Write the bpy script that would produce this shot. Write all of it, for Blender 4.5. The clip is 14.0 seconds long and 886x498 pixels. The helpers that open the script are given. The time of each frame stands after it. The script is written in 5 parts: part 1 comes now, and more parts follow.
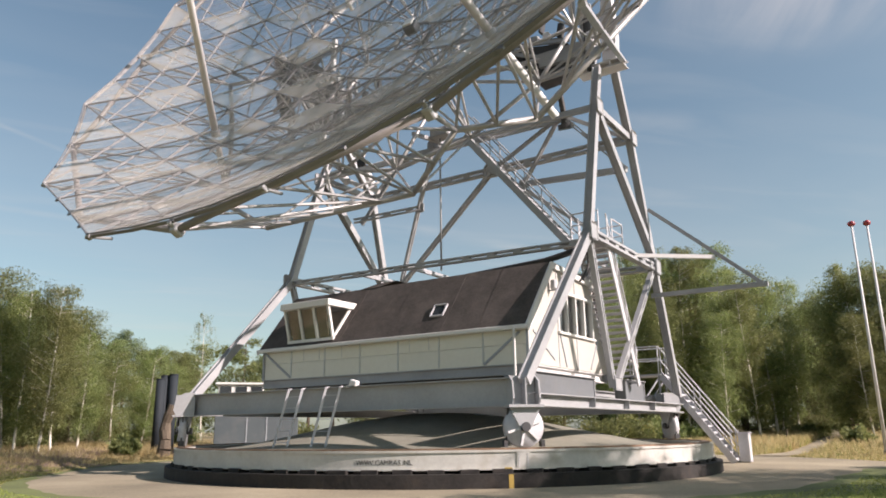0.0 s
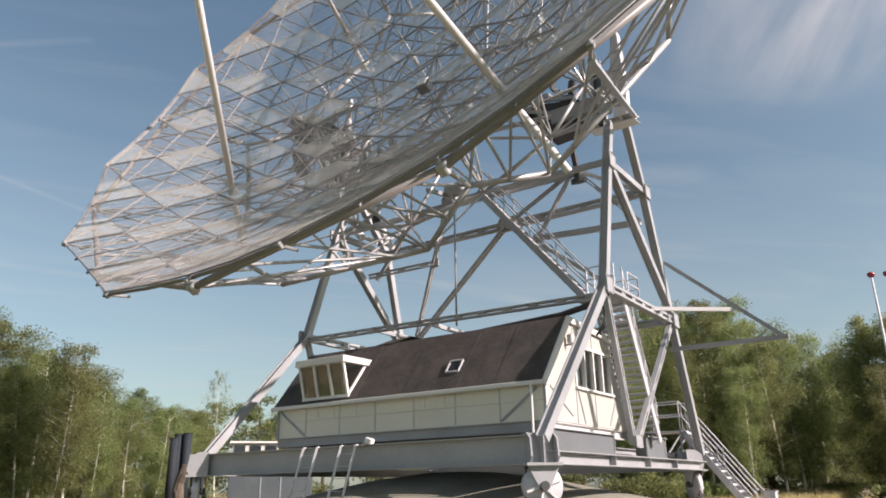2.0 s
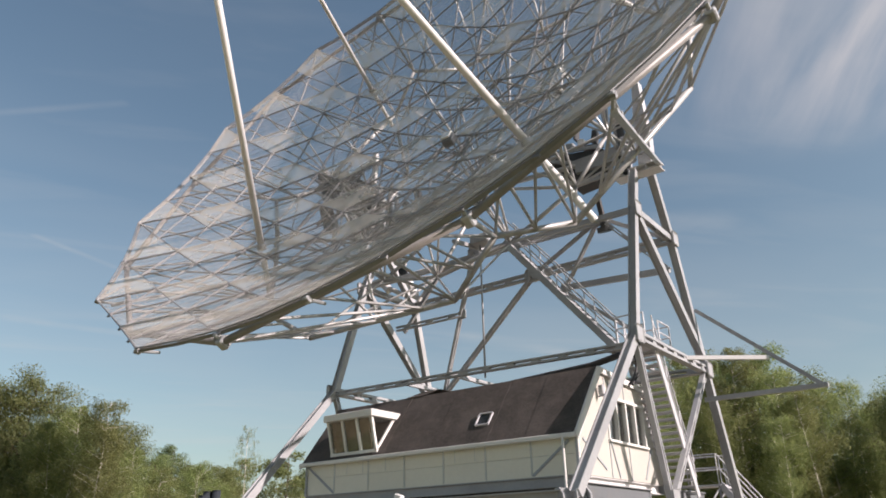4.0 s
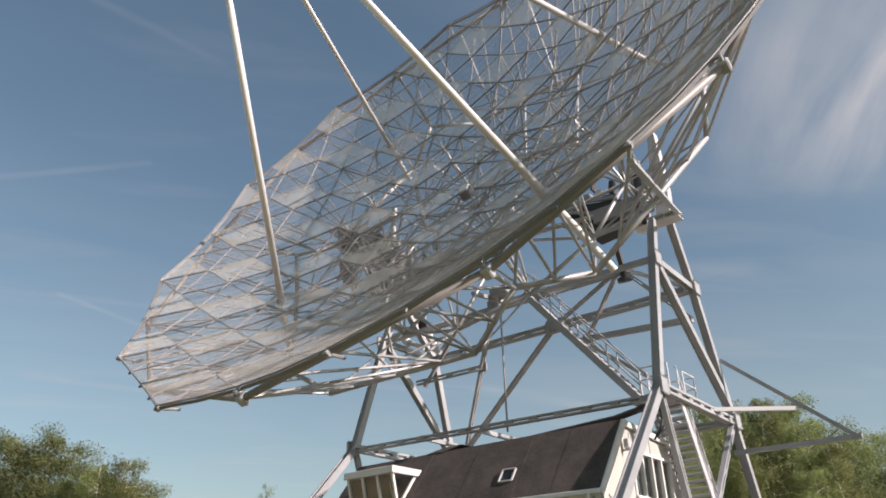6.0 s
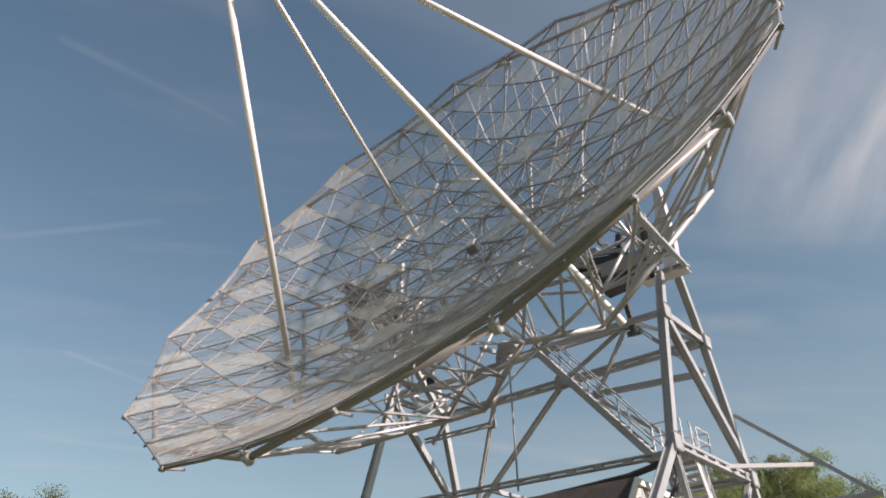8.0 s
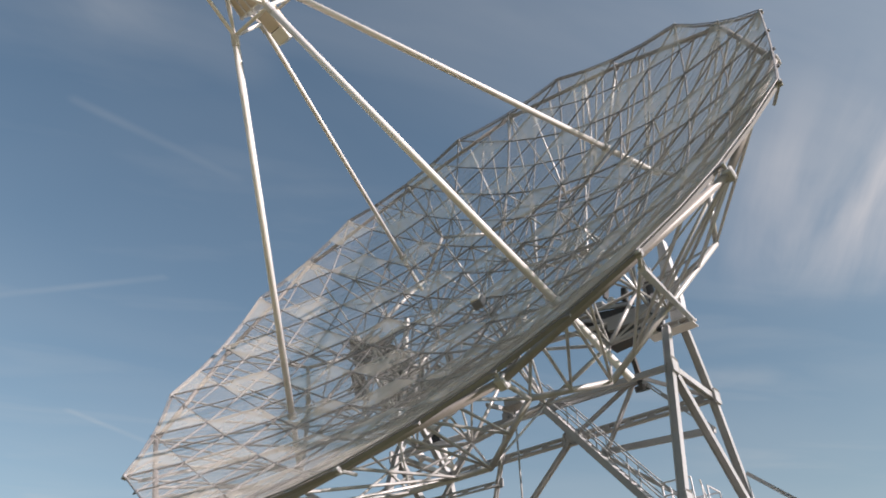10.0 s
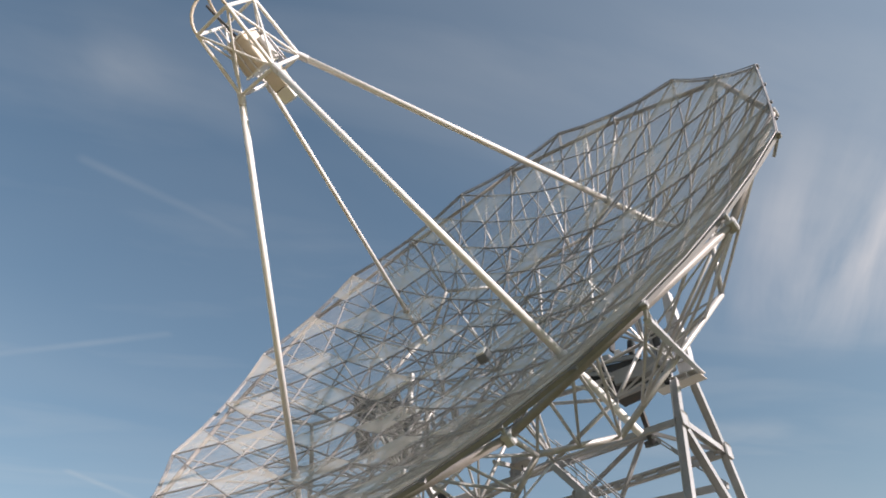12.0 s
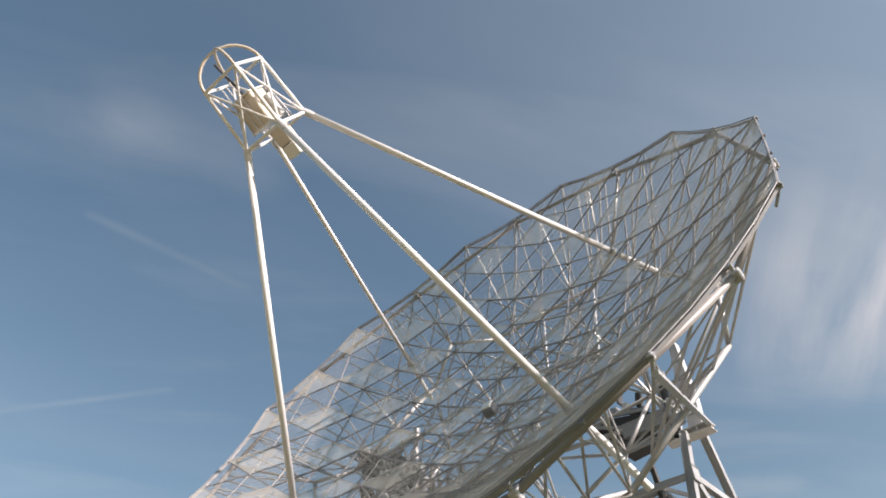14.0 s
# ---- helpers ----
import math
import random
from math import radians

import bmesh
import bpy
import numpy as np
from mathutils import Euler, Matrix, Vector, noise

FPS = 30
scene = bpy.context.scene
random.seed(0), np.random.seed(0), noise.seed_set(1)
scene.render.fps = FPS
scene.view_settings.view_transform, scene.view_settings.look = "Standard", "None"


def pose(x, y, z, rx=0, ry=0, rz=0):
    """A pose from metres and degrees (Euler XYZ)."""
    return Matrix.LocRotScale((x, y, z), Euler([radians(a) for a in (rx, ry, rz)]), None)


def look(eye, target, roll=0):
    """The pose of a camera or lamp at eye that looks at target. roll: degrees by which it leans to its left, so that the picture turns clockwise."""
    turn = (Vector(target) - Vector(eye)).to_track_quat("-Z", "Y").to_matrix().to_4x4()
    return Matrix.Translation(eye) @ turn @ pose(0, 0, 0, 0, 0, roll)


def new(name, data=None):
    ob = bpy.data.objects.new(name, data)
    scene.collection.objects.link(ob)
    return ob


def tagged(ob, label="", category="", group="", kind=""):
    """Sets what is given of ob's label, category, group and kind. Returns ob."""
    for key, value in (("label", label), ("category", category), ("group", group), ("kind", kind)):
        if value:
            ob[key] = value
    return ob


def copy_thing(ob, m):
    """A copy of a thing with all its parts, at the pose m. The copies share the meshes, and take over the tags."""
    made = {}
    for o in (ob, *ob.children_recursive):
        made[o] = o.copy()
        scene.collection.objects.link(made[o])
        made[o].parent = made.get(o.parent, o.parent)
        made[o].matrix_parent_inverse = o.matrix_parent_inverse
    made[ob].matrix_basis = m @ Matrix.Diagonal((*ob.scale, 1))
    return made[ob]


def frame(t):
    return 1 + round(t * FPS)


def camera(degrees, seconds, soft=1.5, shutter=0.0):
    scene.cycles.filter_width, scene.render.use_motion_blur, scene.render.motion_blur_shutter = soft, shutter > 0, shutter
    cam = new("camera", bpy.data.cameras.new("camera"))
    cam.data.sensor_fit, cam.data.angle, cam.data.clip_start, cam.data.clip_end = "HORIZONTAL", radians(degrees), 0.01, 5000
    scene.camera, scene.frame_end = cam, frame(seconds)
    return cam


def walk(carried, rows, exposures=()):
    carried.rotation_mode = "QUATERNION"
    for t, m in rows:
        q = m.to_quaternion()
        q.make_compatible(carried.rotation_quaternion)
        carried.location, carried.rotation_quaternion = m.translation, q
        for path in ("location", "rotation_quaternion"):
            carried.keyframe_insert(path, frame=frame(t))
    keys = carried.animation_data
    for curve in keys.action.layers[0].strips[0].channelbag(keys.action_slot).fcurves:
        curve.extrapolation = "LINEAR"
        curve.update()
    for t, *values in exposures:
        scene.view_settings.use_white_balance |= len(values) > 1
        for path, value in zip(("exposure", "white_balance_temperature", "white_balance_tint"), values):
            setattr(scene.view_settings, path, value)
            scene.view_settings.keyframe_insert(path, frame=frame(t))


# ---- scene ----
cam = camera(63.38, 14.0, soft=1.8)
PATH = [
    (0.0, pose(13.041, -20.034, 1.208, 104.13, 0.63, 33.80)),
    (0.5, pose(13.041, -20.034, 1.208, 105.21, 0.68, 33.93)),
    (1.0, pose(13.041, -20.034, 1.208, 106.34, 0.76, 34.14)),
    (1.5, pose(13.041, -20.034, 1.208, 107.46, 0.76, 34.56)),
    (2.0, pose(13.041, -20.034, 1.208, 108.53, 0.83, 35.09)),
    (2.5, pose(13.041, -20.034, 1.208, 109.62, 0.86, 35.66)),
    (3.0, pose(13.041, -20.034, 1.208, 110.64, 0.90, 36.28)),
    (5.5, pose(13.041, -20.034, 1.208, 115.78, 1.11, 38.84)),
    (6.0, pose(13.041, -20.034, 1.208, 116.88, 1.17, 39.17)),
    (6.5, pose(13.041, -20.034, 1.208, 117.98, 1.22, 39.44)),
    (7.0, pose(13.041, -20.034, 1.208, 119.08, 1.25, 39.63)),
    (7.5, pose(13.041, -20.034, 1.208, 120.18, 1.31, 39.78)),
    (8.0, pose(13.041, -20.034, 1.208, 121.27, 1.32, 39.92)),
    (10.5, pose(13.041, -20.034, 1.208, 126.75, 1.42, 40.57)),
    (11.0, pose(13.041, -20.034, 1.208, 127.84, 1.52, 40.76)),
    (11.5, pose(13.041, -20.034, 1.208, 128.91, 1.59, 40.91)),
    (12.0, pose(13.041, -20.034, 1.208, 129.96, 1.60, 41.02)),
    (12.5, pose(13.041, -20.034, 1.208, 131.02, 1.64, 41.17)),
    (13.0, pose(13.041, -20.034, 1.208, 132.07, 1.66, 41.32)),
    (13.5, pose(13.041, -20.034, 1.208, 133.10, 1.68, 41.44)),
    (14.0, pose(13.041, -20.034, 1.208, 134.15, 1.71, 41.57)),
]
walk(cam, PATH, [(0.0, 0.87, 6700, 20.0), (3.0, 0.75, 6650, 20.0), (7.5, 0.68, 6650, 19.0), (14.0, 0.93, 6650, 18.0)])

# ---- daylight ----
SUN_AZ, SUN_EL = radians(12), radians(30.5)     # azimuth from +x towards +y


# streaks of high cloud: ends on the cloud layer, width, density
TRAILS = (((-0.99, 0.10), (-0.85, 0.21), 0.13, 0.15), ((-0.85, 0.21), (-0.76, 0.40), 0.11, 0.13), ((-1.08, 0.27), (-1.04, 0.60), 0.020, 0.08), ((-1.90, 0.44), (-1.48, 0.70), 0.022, 0.13),
          ((-3.45, 1.30), (-3.30, 1.75), 0.09, 0.20), ((-0.74, 2.2), (-0.60, 2.3), 0.14, 0.16), ((-2.43, 0.94), (-2.50, 1.26), 0.030, 0.18), ((-2.05, 2.9), (-1.84, 3.54), 0.12, 0.25))


def make_world():
    w = bpy.data.worlds.new("sky")
    scene.world = w
    w.use_nodes = True
    nt = w.node_tree
    nt.nodes.clear()
    out = nt.nodes.new("ShaderNodeOutputWorld")
    bg = nt.nodes.new("ShaderNodeBackground")
    sky = nt.nodes.new("ShaderNodeTexSky")
    sky.sky_type, sky.sun_disc = "NISHITA", False
    sky.sun_elevation, sky.sun_rotation = SUN_EL, radians(90) - SUN_AZ
    sky.air_density, sky.dust_density, sky.ozone_density = 1.0, 1.4, 1.0
    # thin cirrus: stretched noise on a flat layer overhead
    co, sep = nt.nodes.new("ShaderNodeTexCoord"), nt.nodes.new("ShaderNodeSeparateXYZ")
    nt.links.new(co.outputs["Generated"], sep.inputs[0])
    zz = nt.nodes.new("ShaderNodeMath")
    zz.operation, zz.inputs[1].default_value = "MAXIMUM", 0.06
    nt.links.new(sep.outputs["Z"], zz.inputs[0])
    dx, dy = nt.nodes.new("ShaderNodeMath"), nt.nodes.new("ShaderNodeMath")
    for d, s in ((dx, "X"), (dy, "Y")):
        d.operation = "DIVIDE"
        nt.links.new(sep.outputs[s], d.inputs[0])
        nt.links.new(zz.outputs[0], d.inputs[1])
    com = nt.nodes.new("ShaderNodeCombineXYZ")
    nt.links.new(dx.outputs[0], com.inputs[0])
    nt.links.new(dy.outputs[0], com.inputs[1])

    def layer(rot, scale, detail, lo, hi, loc=(0, 0, 0), distort=0.6):
        mp, no, rg = nt.nodes.new("ShaderNodeMapping"), nt.nodes.new("ShaderNodeTexNoise"), nt.nodes.new("ShaderNodeMapRange")
        mp.vector_type = "TEXTURE"
        mp.inputs["Rotation"].default_value, mp.inputs["Scale"].default_value, mp.inputs["Location"].default_value = (0, 0, rot), scale, loc
        no.inputs["Scale"].default_value, no.inputs["Detail"].default_value, no.inputs["Distortion"].default_value = 1.0, detail, distort
        rg.inputs["From Min"].default_value, rg.inputs["From Max"].default_value = lo, hi
        nt.links.new(com.outputs[0], mp.inputs["Vector"])
        nt.links.new(mp.outputs[0], no.inputs["Vector"])
        nt.links.new(no.outputs["Fac"], rg.inputs["Value"])
        return rg.outputs[0]

    def near_to(x, y, r0, r1):
        """1 round one place of the cloud layer, fading to 0."""
        ds, rg = nt.nodes.new("ShaderNodeVectorMath"), nt.nodes.new("ShaderNodeMapRange")
        ds.operation = "DISTANCE"
        ds.inputs[1].default_value = (x, y, 0)
        rg.interpolation_type = "SMOOTHSTEP"
        rg.inputs["From Min"].default_value, rg.inputs["From Max"].default_value = r0, r1
        rg.inputs["To Min"].default_value, rg.inputs["To Max"].default_value = 1, 0
        nt.links.new(com.outputs[0], ds.inputs[0])
        nt.links.new(ds.outputs["Value"], rg.inputs["Value"])
        return rg.outputs[0]

    def maths(op, a, b, c=None):
        m = nt.nodes.new("ShaderNodeMath")
        m.operation = op
        for k, v in enumerate((a, b, c)):
            if v is None:
                continue
            if isinstance(v, float):
                m.inputs[k].default_value = v
            else:
                nt.links.new(v, m.inputs[k])
        return m.outputs[0]

    veil = layer(1.1, (1.6, 0.9, 1), 4, 0.35, 0.90)
    wisp = layer(2.03, (0.9, 0.17, 1), 11, 0.26, 0.70, (3.1, 1.7, 0), 0.35)
    streak = layer(0.95, (1.1, 0.30, 1), 6, 0.54, 0.85, (1.0, 4.0, 0), 0.5)
    big = maths("MULTIPLY", wisp, near_to(0.03, 1.58, 0.05, 0.60))
    low = nt.nodes.new("ShaderNodeMapRange")     # summer haze thickens towards the horizon
    low.interpolation_type = "SMOOTHSTEP"
    low.inputs["From Min"].default_value, low.inputs["From Max"].default_value = 0.0, 0.62
    low.inputs["To Min"].default_value, low.inputs["To Max"].default_value = 0.25, 0.0
    nt.links.new(sep.outputs["Z"], low.inputs["Value"])
    thin = maths("MULTIPLY_ADD", near_to(0.15, 0.75, 0.1, 1.0), 0.15, maths("MULTIPLY", near_to(0.35, 1.60, 0.1, 1.3), 0.10))

    def trail(p, q, width, amount):
        """A thin drawn-out streak of ice cloud from p to q of the cloud layer."""
        d = (q[0] - p[0], q[1] - p[1], 0.0)
        sub, dot, ramp_, sc, off_, ln, rg = [nt.nodes.new(k) for k in ("ShaderNodeVectorMath", "ShaderNodeVectorMath", "ShaderNodeMapRange", "ShaderNodeVectorMath", "ShaderNodeVectorMath", "ShaderNodeVectorMath", "ShaderNodeMapRange")]
        sub.operation, dot.operation, sc.operation, off_.operation, ln.operation = "SUBTRACT", "DOT_PRODUCT", "SCALE", "SUBTRACT", "LENGTH"
        nt.links.new(com.outputs[0], sub.inputs[0])
        sub.inputs[1].default_value = (p[0], p[1], 0)
        nt.links.new(sub.outputs[0], dot.inputs[0])
        dot.inputs[1].default_value = d
        ramp_.inputs["From Max"].default_value = d[0] ** 2 + d[1] ** 2
        nt.links.new(dot.outputs["Value"], ramp_.inputs["Value"])
        sc.inputs[0].default_value = d
        nt.links.new(ramp_.outputs[0], sc.inputs["Scale"])
        nt.links.new(sub.outputs[0], off_.inputs[0])
        nt.links.new(sc.outputs[0], off_.inputs[1])
        nt.links.new(off_.outputs[0], ln.inputs[0])
        rg.interpolation_type = "SMOOTHSTEP"
        rg.inputs["From Max"].default_value, rg.inputs["To Min"].default_value, rg.inputs["To Max"].default_value = width, amount, 0
        nt.links.new(ln.outputs["Value"], rg.inputs["Value"])
        return maths("MULTIPLY", rg.outputs[0], fluff)

    fluff = layer(0.4, (0.35, 0.35, 1), 6, 0.25, 0.75, (5.0, 2.0, 0), 0.8)
    for p, q, width, amount in TRAILS:
        thin = maths("ADD", thin, trail(p, q, width, amount))
    total = maths("MULTIPLY_ADD", veil, 0.13, maths("MULTIPLY_ADD", streak, 0.15, maths("ADD", thin, low.outputs[0])))
    mx = nt.nodes.new("ShaderNodeMix")
    mx.data_type, mx.clamp_factor = "RGBA", True
    nt.links.new(total, mx.inputs["Factor"])
    tint = nt.nodes.new("ShaderNodeMix")          # summer haze takes some of the blue
    tint.data_type, tint.blend_type = "RGBA", "MULTIPLY"
    tint.inputs["Factor"].default_value = 1.0
    nt.links.new(sky.outputs[0], tint.inputs[6])
    rise, hue = nt.nodes.new("ShaderNodeMapRange"), nt.nodes.new("ShaderNodeMix")    # greener low down, violet-blue overhead
    rise.inputs["From Min"].default_value, rise.inputs["From Max"].default_value = 0.12, 0.72
    hue.data_type = "RGBA"
    nt.links.new(sep.outputs["Z"], rise.inputs["Value"])
    nt.links.new(rise.outputs[0], hue.inputs["Factor"])
    hue.inputs[6].default_value, hue.inputs[7].default_value = (0.715, 0.85, 0.75, 1), (0.68, 0.85, 0.785, 1)
    nt.links.new(hue.outputs[2], tint.inputs[7])
    nt.links.new(tint.outputs[2], mx.inputs[6])
    mx.inputs[7].default_value = (4.0, 4.2, 4.05, 1)
    cl = nt.nodes.new("ShaderNodeMix")            # the bright cirrus in front of it
    cl.data_type, cl.clamp_factor = "RGBA", True
    nt.links.new(maths("MULTIPLY", big, 0.85), cl.inputs["Factor"])
    nt.links.new(mx.outputs[2], cl.inputs[6])
    cl.inputs[7].default_value = (4.5, 4.5, 4.4, 1)
    nt.links.new(cl.outputs[2], bg.inputs["Color"])
    bg.inputs["Strength"].default_value = 0.092
    nt.links.new(bg.outputs[0], out.inputs["Surface"])


make_world()
sun = new("sun", bpy.data.lights.new("sun", "SUN"))
sun.data.energy, sun.data.angle, sun.data.color = 4.5, radians(0.6), (1.0, 0.915, 0.86)
sd = Vector((math.cos(SUN_AZ) * math.cos(SUN_EL), math.sin(SUN_AZ) * math.cos(SUN_EL), math.sin(SUN_EL)))
sun.matrix_world = look(sd * 200, (0, 0, 0))

# ---- materials ----
def material(name, base, rough=0.6, metal=0.0, grain=0.08, scale=6.0, stain=0.0, stain_col=(0.2, 0.12, 0.07), bump=0.0, per_piece=0.0, fine=14.0):
    m = bpy.data.materials.new(name)
    m.use_nodes = True
    nt = m.node_tree
    b = nt.nodes["Principled BSDF"]
    b.inputs["Roughness"].default_value = rough
    b.inputs["Metallic"].default_value = metal
    co = nt.nodes.new("ShaderNodeTexCoord")

    def noise_at(sc, detail):
        n = nt.nodes.new("ShaderNodeTexNoise")
        n.inputs["Scale"].default_value, n.inputs["Detail"].default_value = sc, detail
        nt.links.new(co.outputs["Object"], n.inputs["Vector"])
        return n
    n1, n2 = noise_at(scale * 0.15, 5), noise_at(fine, 3)
    add = nt.nodes.new("ShaderNodeMath")
    add.operation = "MULTIPLY_ADD"
    nt.links.new(n2.outputs["Fac"], add.inputs[0])
    add.inputs[1].default_value = 0.45
    nt.links.new(n1.outputs["Fac"], add.inputs[2])
    ramp = nt.nodes.new("ShaderNodeMapRange")
    ramp.inputs["From Min"].default_value, ramp.inputs["From Max"].default_value = 0.45, 1.0
    ramp.inputs["To Min"].default_value, ramp.inputs["To Max"].default_value = 1 - grain * 1.6, 1 + grain * 1.6
    nt.links.new(add.outputs[0], ramp.inputs["Value"])
    hsv = nt.nodes.new("ShaderNodeHueSaturation")
    hsv.inputs["Color"].default_value = (*base, 1)
    val = ramp.outputs[0]
    if per_piece:
        info = nt.nodes.new("ShaderNodeObjectInfo")
        r = nt.nodes.new("ShaderNodeMapRange")
        r.inputs["To Min"].default_value, r.inputs["To Max"].default_value = 1 - per_piece, 1 + per_piece
        nt.links.new(info.outputs["Random"], r.inputs["Value"])
        mu = nt.nodes.new("ShaderNodeMath")
        mu.operation = "MULTIPLY"
        nt.links.new(r.outputs[0], mu.inputs[0])
        nt.links.new(val, mu.inputs[1])
        val = mu.outputs[0]
    nt.links.new(val, hsv.inputs["Value"])
    col = hsv.outputs[0]
    if stain:
        n3 = noise_at(scale * 0.5, 6)
        r3 = nt.nodes.new("ShaderNodeMapRange")
        r3.inputs["From Min"].default_value, r3.inputs["From Max"].default_value = 0.52, 0.75
        r3.inputs["To Max"].default_value = stain
        nt.links.new(n3.outputs["Fac"], r3.inputs["Value"])
        mx = nt.nodes.new("ShaderNodeMix")
        mx.data_type = "RGBA"
        nt.links.new(r3.outputs[0], mx.inputs["Factor"])
        nt.links.new(col, mx.inputs[6])
        mx.inputs[7].default_value = (*stain_col, 1)
        col = mx.outputs[2]
    nt.links.new(col, b.inputs["Base Color"])
    if bump:
        bp = nt.nodes.new("ShaderNodeBump")
        bp.inputs["Strength"].default_value, bp.inputs["Distance"].default_value = bump, 0.02
        nt.links.new(add.outputs[0], bp.inputs["Height"])
        nt.links.new(bp.outputs[0], b.inputs["Normal"])
    return m


def glass(name, tint=(0.03, 0.035, 0.04)):
    m = bpy.data.materials.new(name)
    m.use_nodes = True
    b = m.node_tree.nodes["Principled BSDF"]
    b.inputs["Base Color"].default_value = (*tint, 1)
    b.inputs["Roughness"].default_value = 0.06
    b.inputs["IOR"].default_value = 1.5
    return m


def clear_glass(name):
    """Thin pane: lets light straight through, with a mirror gloss that grows at a slant."""
    m = bpy.data.materials.new(name)
    m.use_nodes = True
    nt = m.node_tree
    out = nt.nodes["Material Output"]
    tr, gl, mx, fr = nt.nodes.new("ShaderNodeBsdfTransparent"), nt.nodes.new("ShaderNodeBsdfGlossy"), nt.nodes.new("ShaderNodeMixShader"), nt.nodes.new("ShaderNodeLayerWeight")
    tr.inputs["Color"].default_value = (0.80, 0.82, 0.80, 1)
    gl.inputs["Roughness"].default_value, fr.inputs["Blend"].default_value = 0.03, 0.18
    nt.links.new(fr.outputs["Facing"], mx.inputs[0])
    nt.links.new(tr.outputs[0], mx.inputs[1])
    nt.links.new(gl.outputs[0], mx.inputs[2])
    nt.links.new(mx.outputs[0], out.inputs["Surface"])
    return m


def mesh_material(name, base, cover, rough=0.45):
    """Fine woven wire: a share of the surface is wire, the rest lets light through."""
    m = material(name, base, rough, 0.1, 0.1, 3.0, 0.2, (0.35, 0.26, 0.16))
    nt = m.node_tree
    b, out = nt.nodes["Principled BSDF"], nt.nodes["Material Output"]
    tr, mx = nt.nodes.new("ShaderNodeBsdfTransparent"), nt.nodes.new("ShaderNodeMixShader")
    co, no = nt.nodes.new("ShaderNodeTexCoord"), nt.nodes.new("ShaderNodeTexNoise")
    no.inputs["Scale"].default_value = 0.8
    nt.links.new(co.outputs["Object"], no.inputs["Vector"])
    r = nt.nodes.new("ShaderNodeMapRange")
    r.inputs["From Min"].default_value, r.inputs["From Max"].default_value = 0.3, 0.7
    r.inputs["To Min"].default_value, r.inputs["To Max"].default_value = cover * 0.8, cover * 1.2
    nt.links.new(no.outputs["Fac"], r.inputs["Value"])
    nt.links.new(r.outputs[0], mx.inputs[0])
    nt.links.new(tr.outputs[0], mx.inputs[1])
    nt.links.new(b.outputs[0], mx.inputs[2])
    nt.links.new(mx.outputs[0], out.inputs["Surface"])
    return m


WHITE = material("white_paint", (0.68, 0.665, 0.66), 0.45, 0, 0.05, 5, 0.12, (0.45, 0.40, 0.33))
STEEL = material("grey_steel_paint", (0.345, 0.35, 0.358), 0.42, 0.05, 0.10, 5, 0.18, (0.30, 0.28, 0.26))
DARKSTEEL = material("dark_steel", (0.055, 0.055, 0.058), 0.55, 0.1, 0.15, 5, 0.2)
GALV = material("galvanised_steel", (0.52, 0.515, 0.535), 0.5, 0.12, 0.10, 8, 0.1, (0.35, 0.33, 0.30))
CREAM = material("cream_panel", (0.72, 0.70, 0.60), 0.55, 0, 0.04, 3, 0.1, (0.55, 0.50, 0.40))
BITUMEN = material("roof_felt", (0.068, 0.057, 0.051), 0.9, 0, 0.3, 8, 0.45, (0.12, 0.098, 0.085), 0.5)
CONCRETE = material("concrete", (0.23, 0.22, 0.175), 0.85, 0, 0.15, 4, 0.4, (0.15, 0.15, 0.105), 0.4)
PLINTH = material("black_plinth", (0.022, 0.019, 0.017), 0.85, 0, 0.4, 8, 0.3, (0.07, 0.05, 0.035), 0.8)
RAIL = material("worn_rail", (0.22, 0.14, 0.09), 0.55, 0.5, 0.2, 9, 0.4, (0.10, 0.05, 0.03))
TRUSS = material("grey_truss_tube", (0.40, 0.395, 0.39), 0.42, 0.25, 0.12, 6, 0.2, (0.26, 0.24, 0.22))
LATTICE = material("dull_lattice_steel", (0.20, 0.198, 0.203), 0.5, 0.25, 0.12, 5, 0.2, (0.2, 0.16, 0.12))
TRACKPAINT = material("weathered_track_paint", (0.50, 0.49, 0.45), 0.55, 0, 0.10, 6, 0.5, (0.33, 0.29, 0.22))
GIRDER = material("weathered_girder", (0.25, 0.235, 0.225), 0.5, 0.05, 0.12, 4, 0.15, (0.22, 0.19, 0.16))
GLASS = glass("window_glass")
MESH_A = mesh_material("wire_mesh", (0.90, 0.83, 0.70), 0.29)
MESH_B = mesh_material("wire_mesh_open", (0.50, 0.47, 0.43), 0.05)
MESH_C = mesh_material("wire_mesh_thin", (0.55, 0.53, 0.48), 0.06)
WEAVE = material("woven_wire", (0.46, 0.44, 0.42), 0.5, 0.1, 0.1, 3.0)

# ---- building helpers ----
def empty(name, at=(0, 0, 0), label="", category="", group="", kind=""):
    ob = new(name)
    ob.location = at
    ob.empty_display_size = 0.3
    return tagged(ob, label, category, group, kind)


def part(name, bm, mat, parent=None, label="", smooth=False):
    me = bpy.data.meshes.new(name)
    bmesh.ops.recalc_face_normals(bm, faces=bm.faces)
    bm.to_mesh(me)
    bm.free()
    me.materials.append(mat)
    if smooth:
        for p in me.polygons:
            p.use_smooth = True
    ob = new(name, me)
    if parent is not None:
        ob.parent = parent
        up, m = parent, Matrix()
        while up is not None:
            m = up.matrix_basis @ m
            up = up.parent
        ob.matrix_basis = m.inverted()
    return tagged(ob, label)


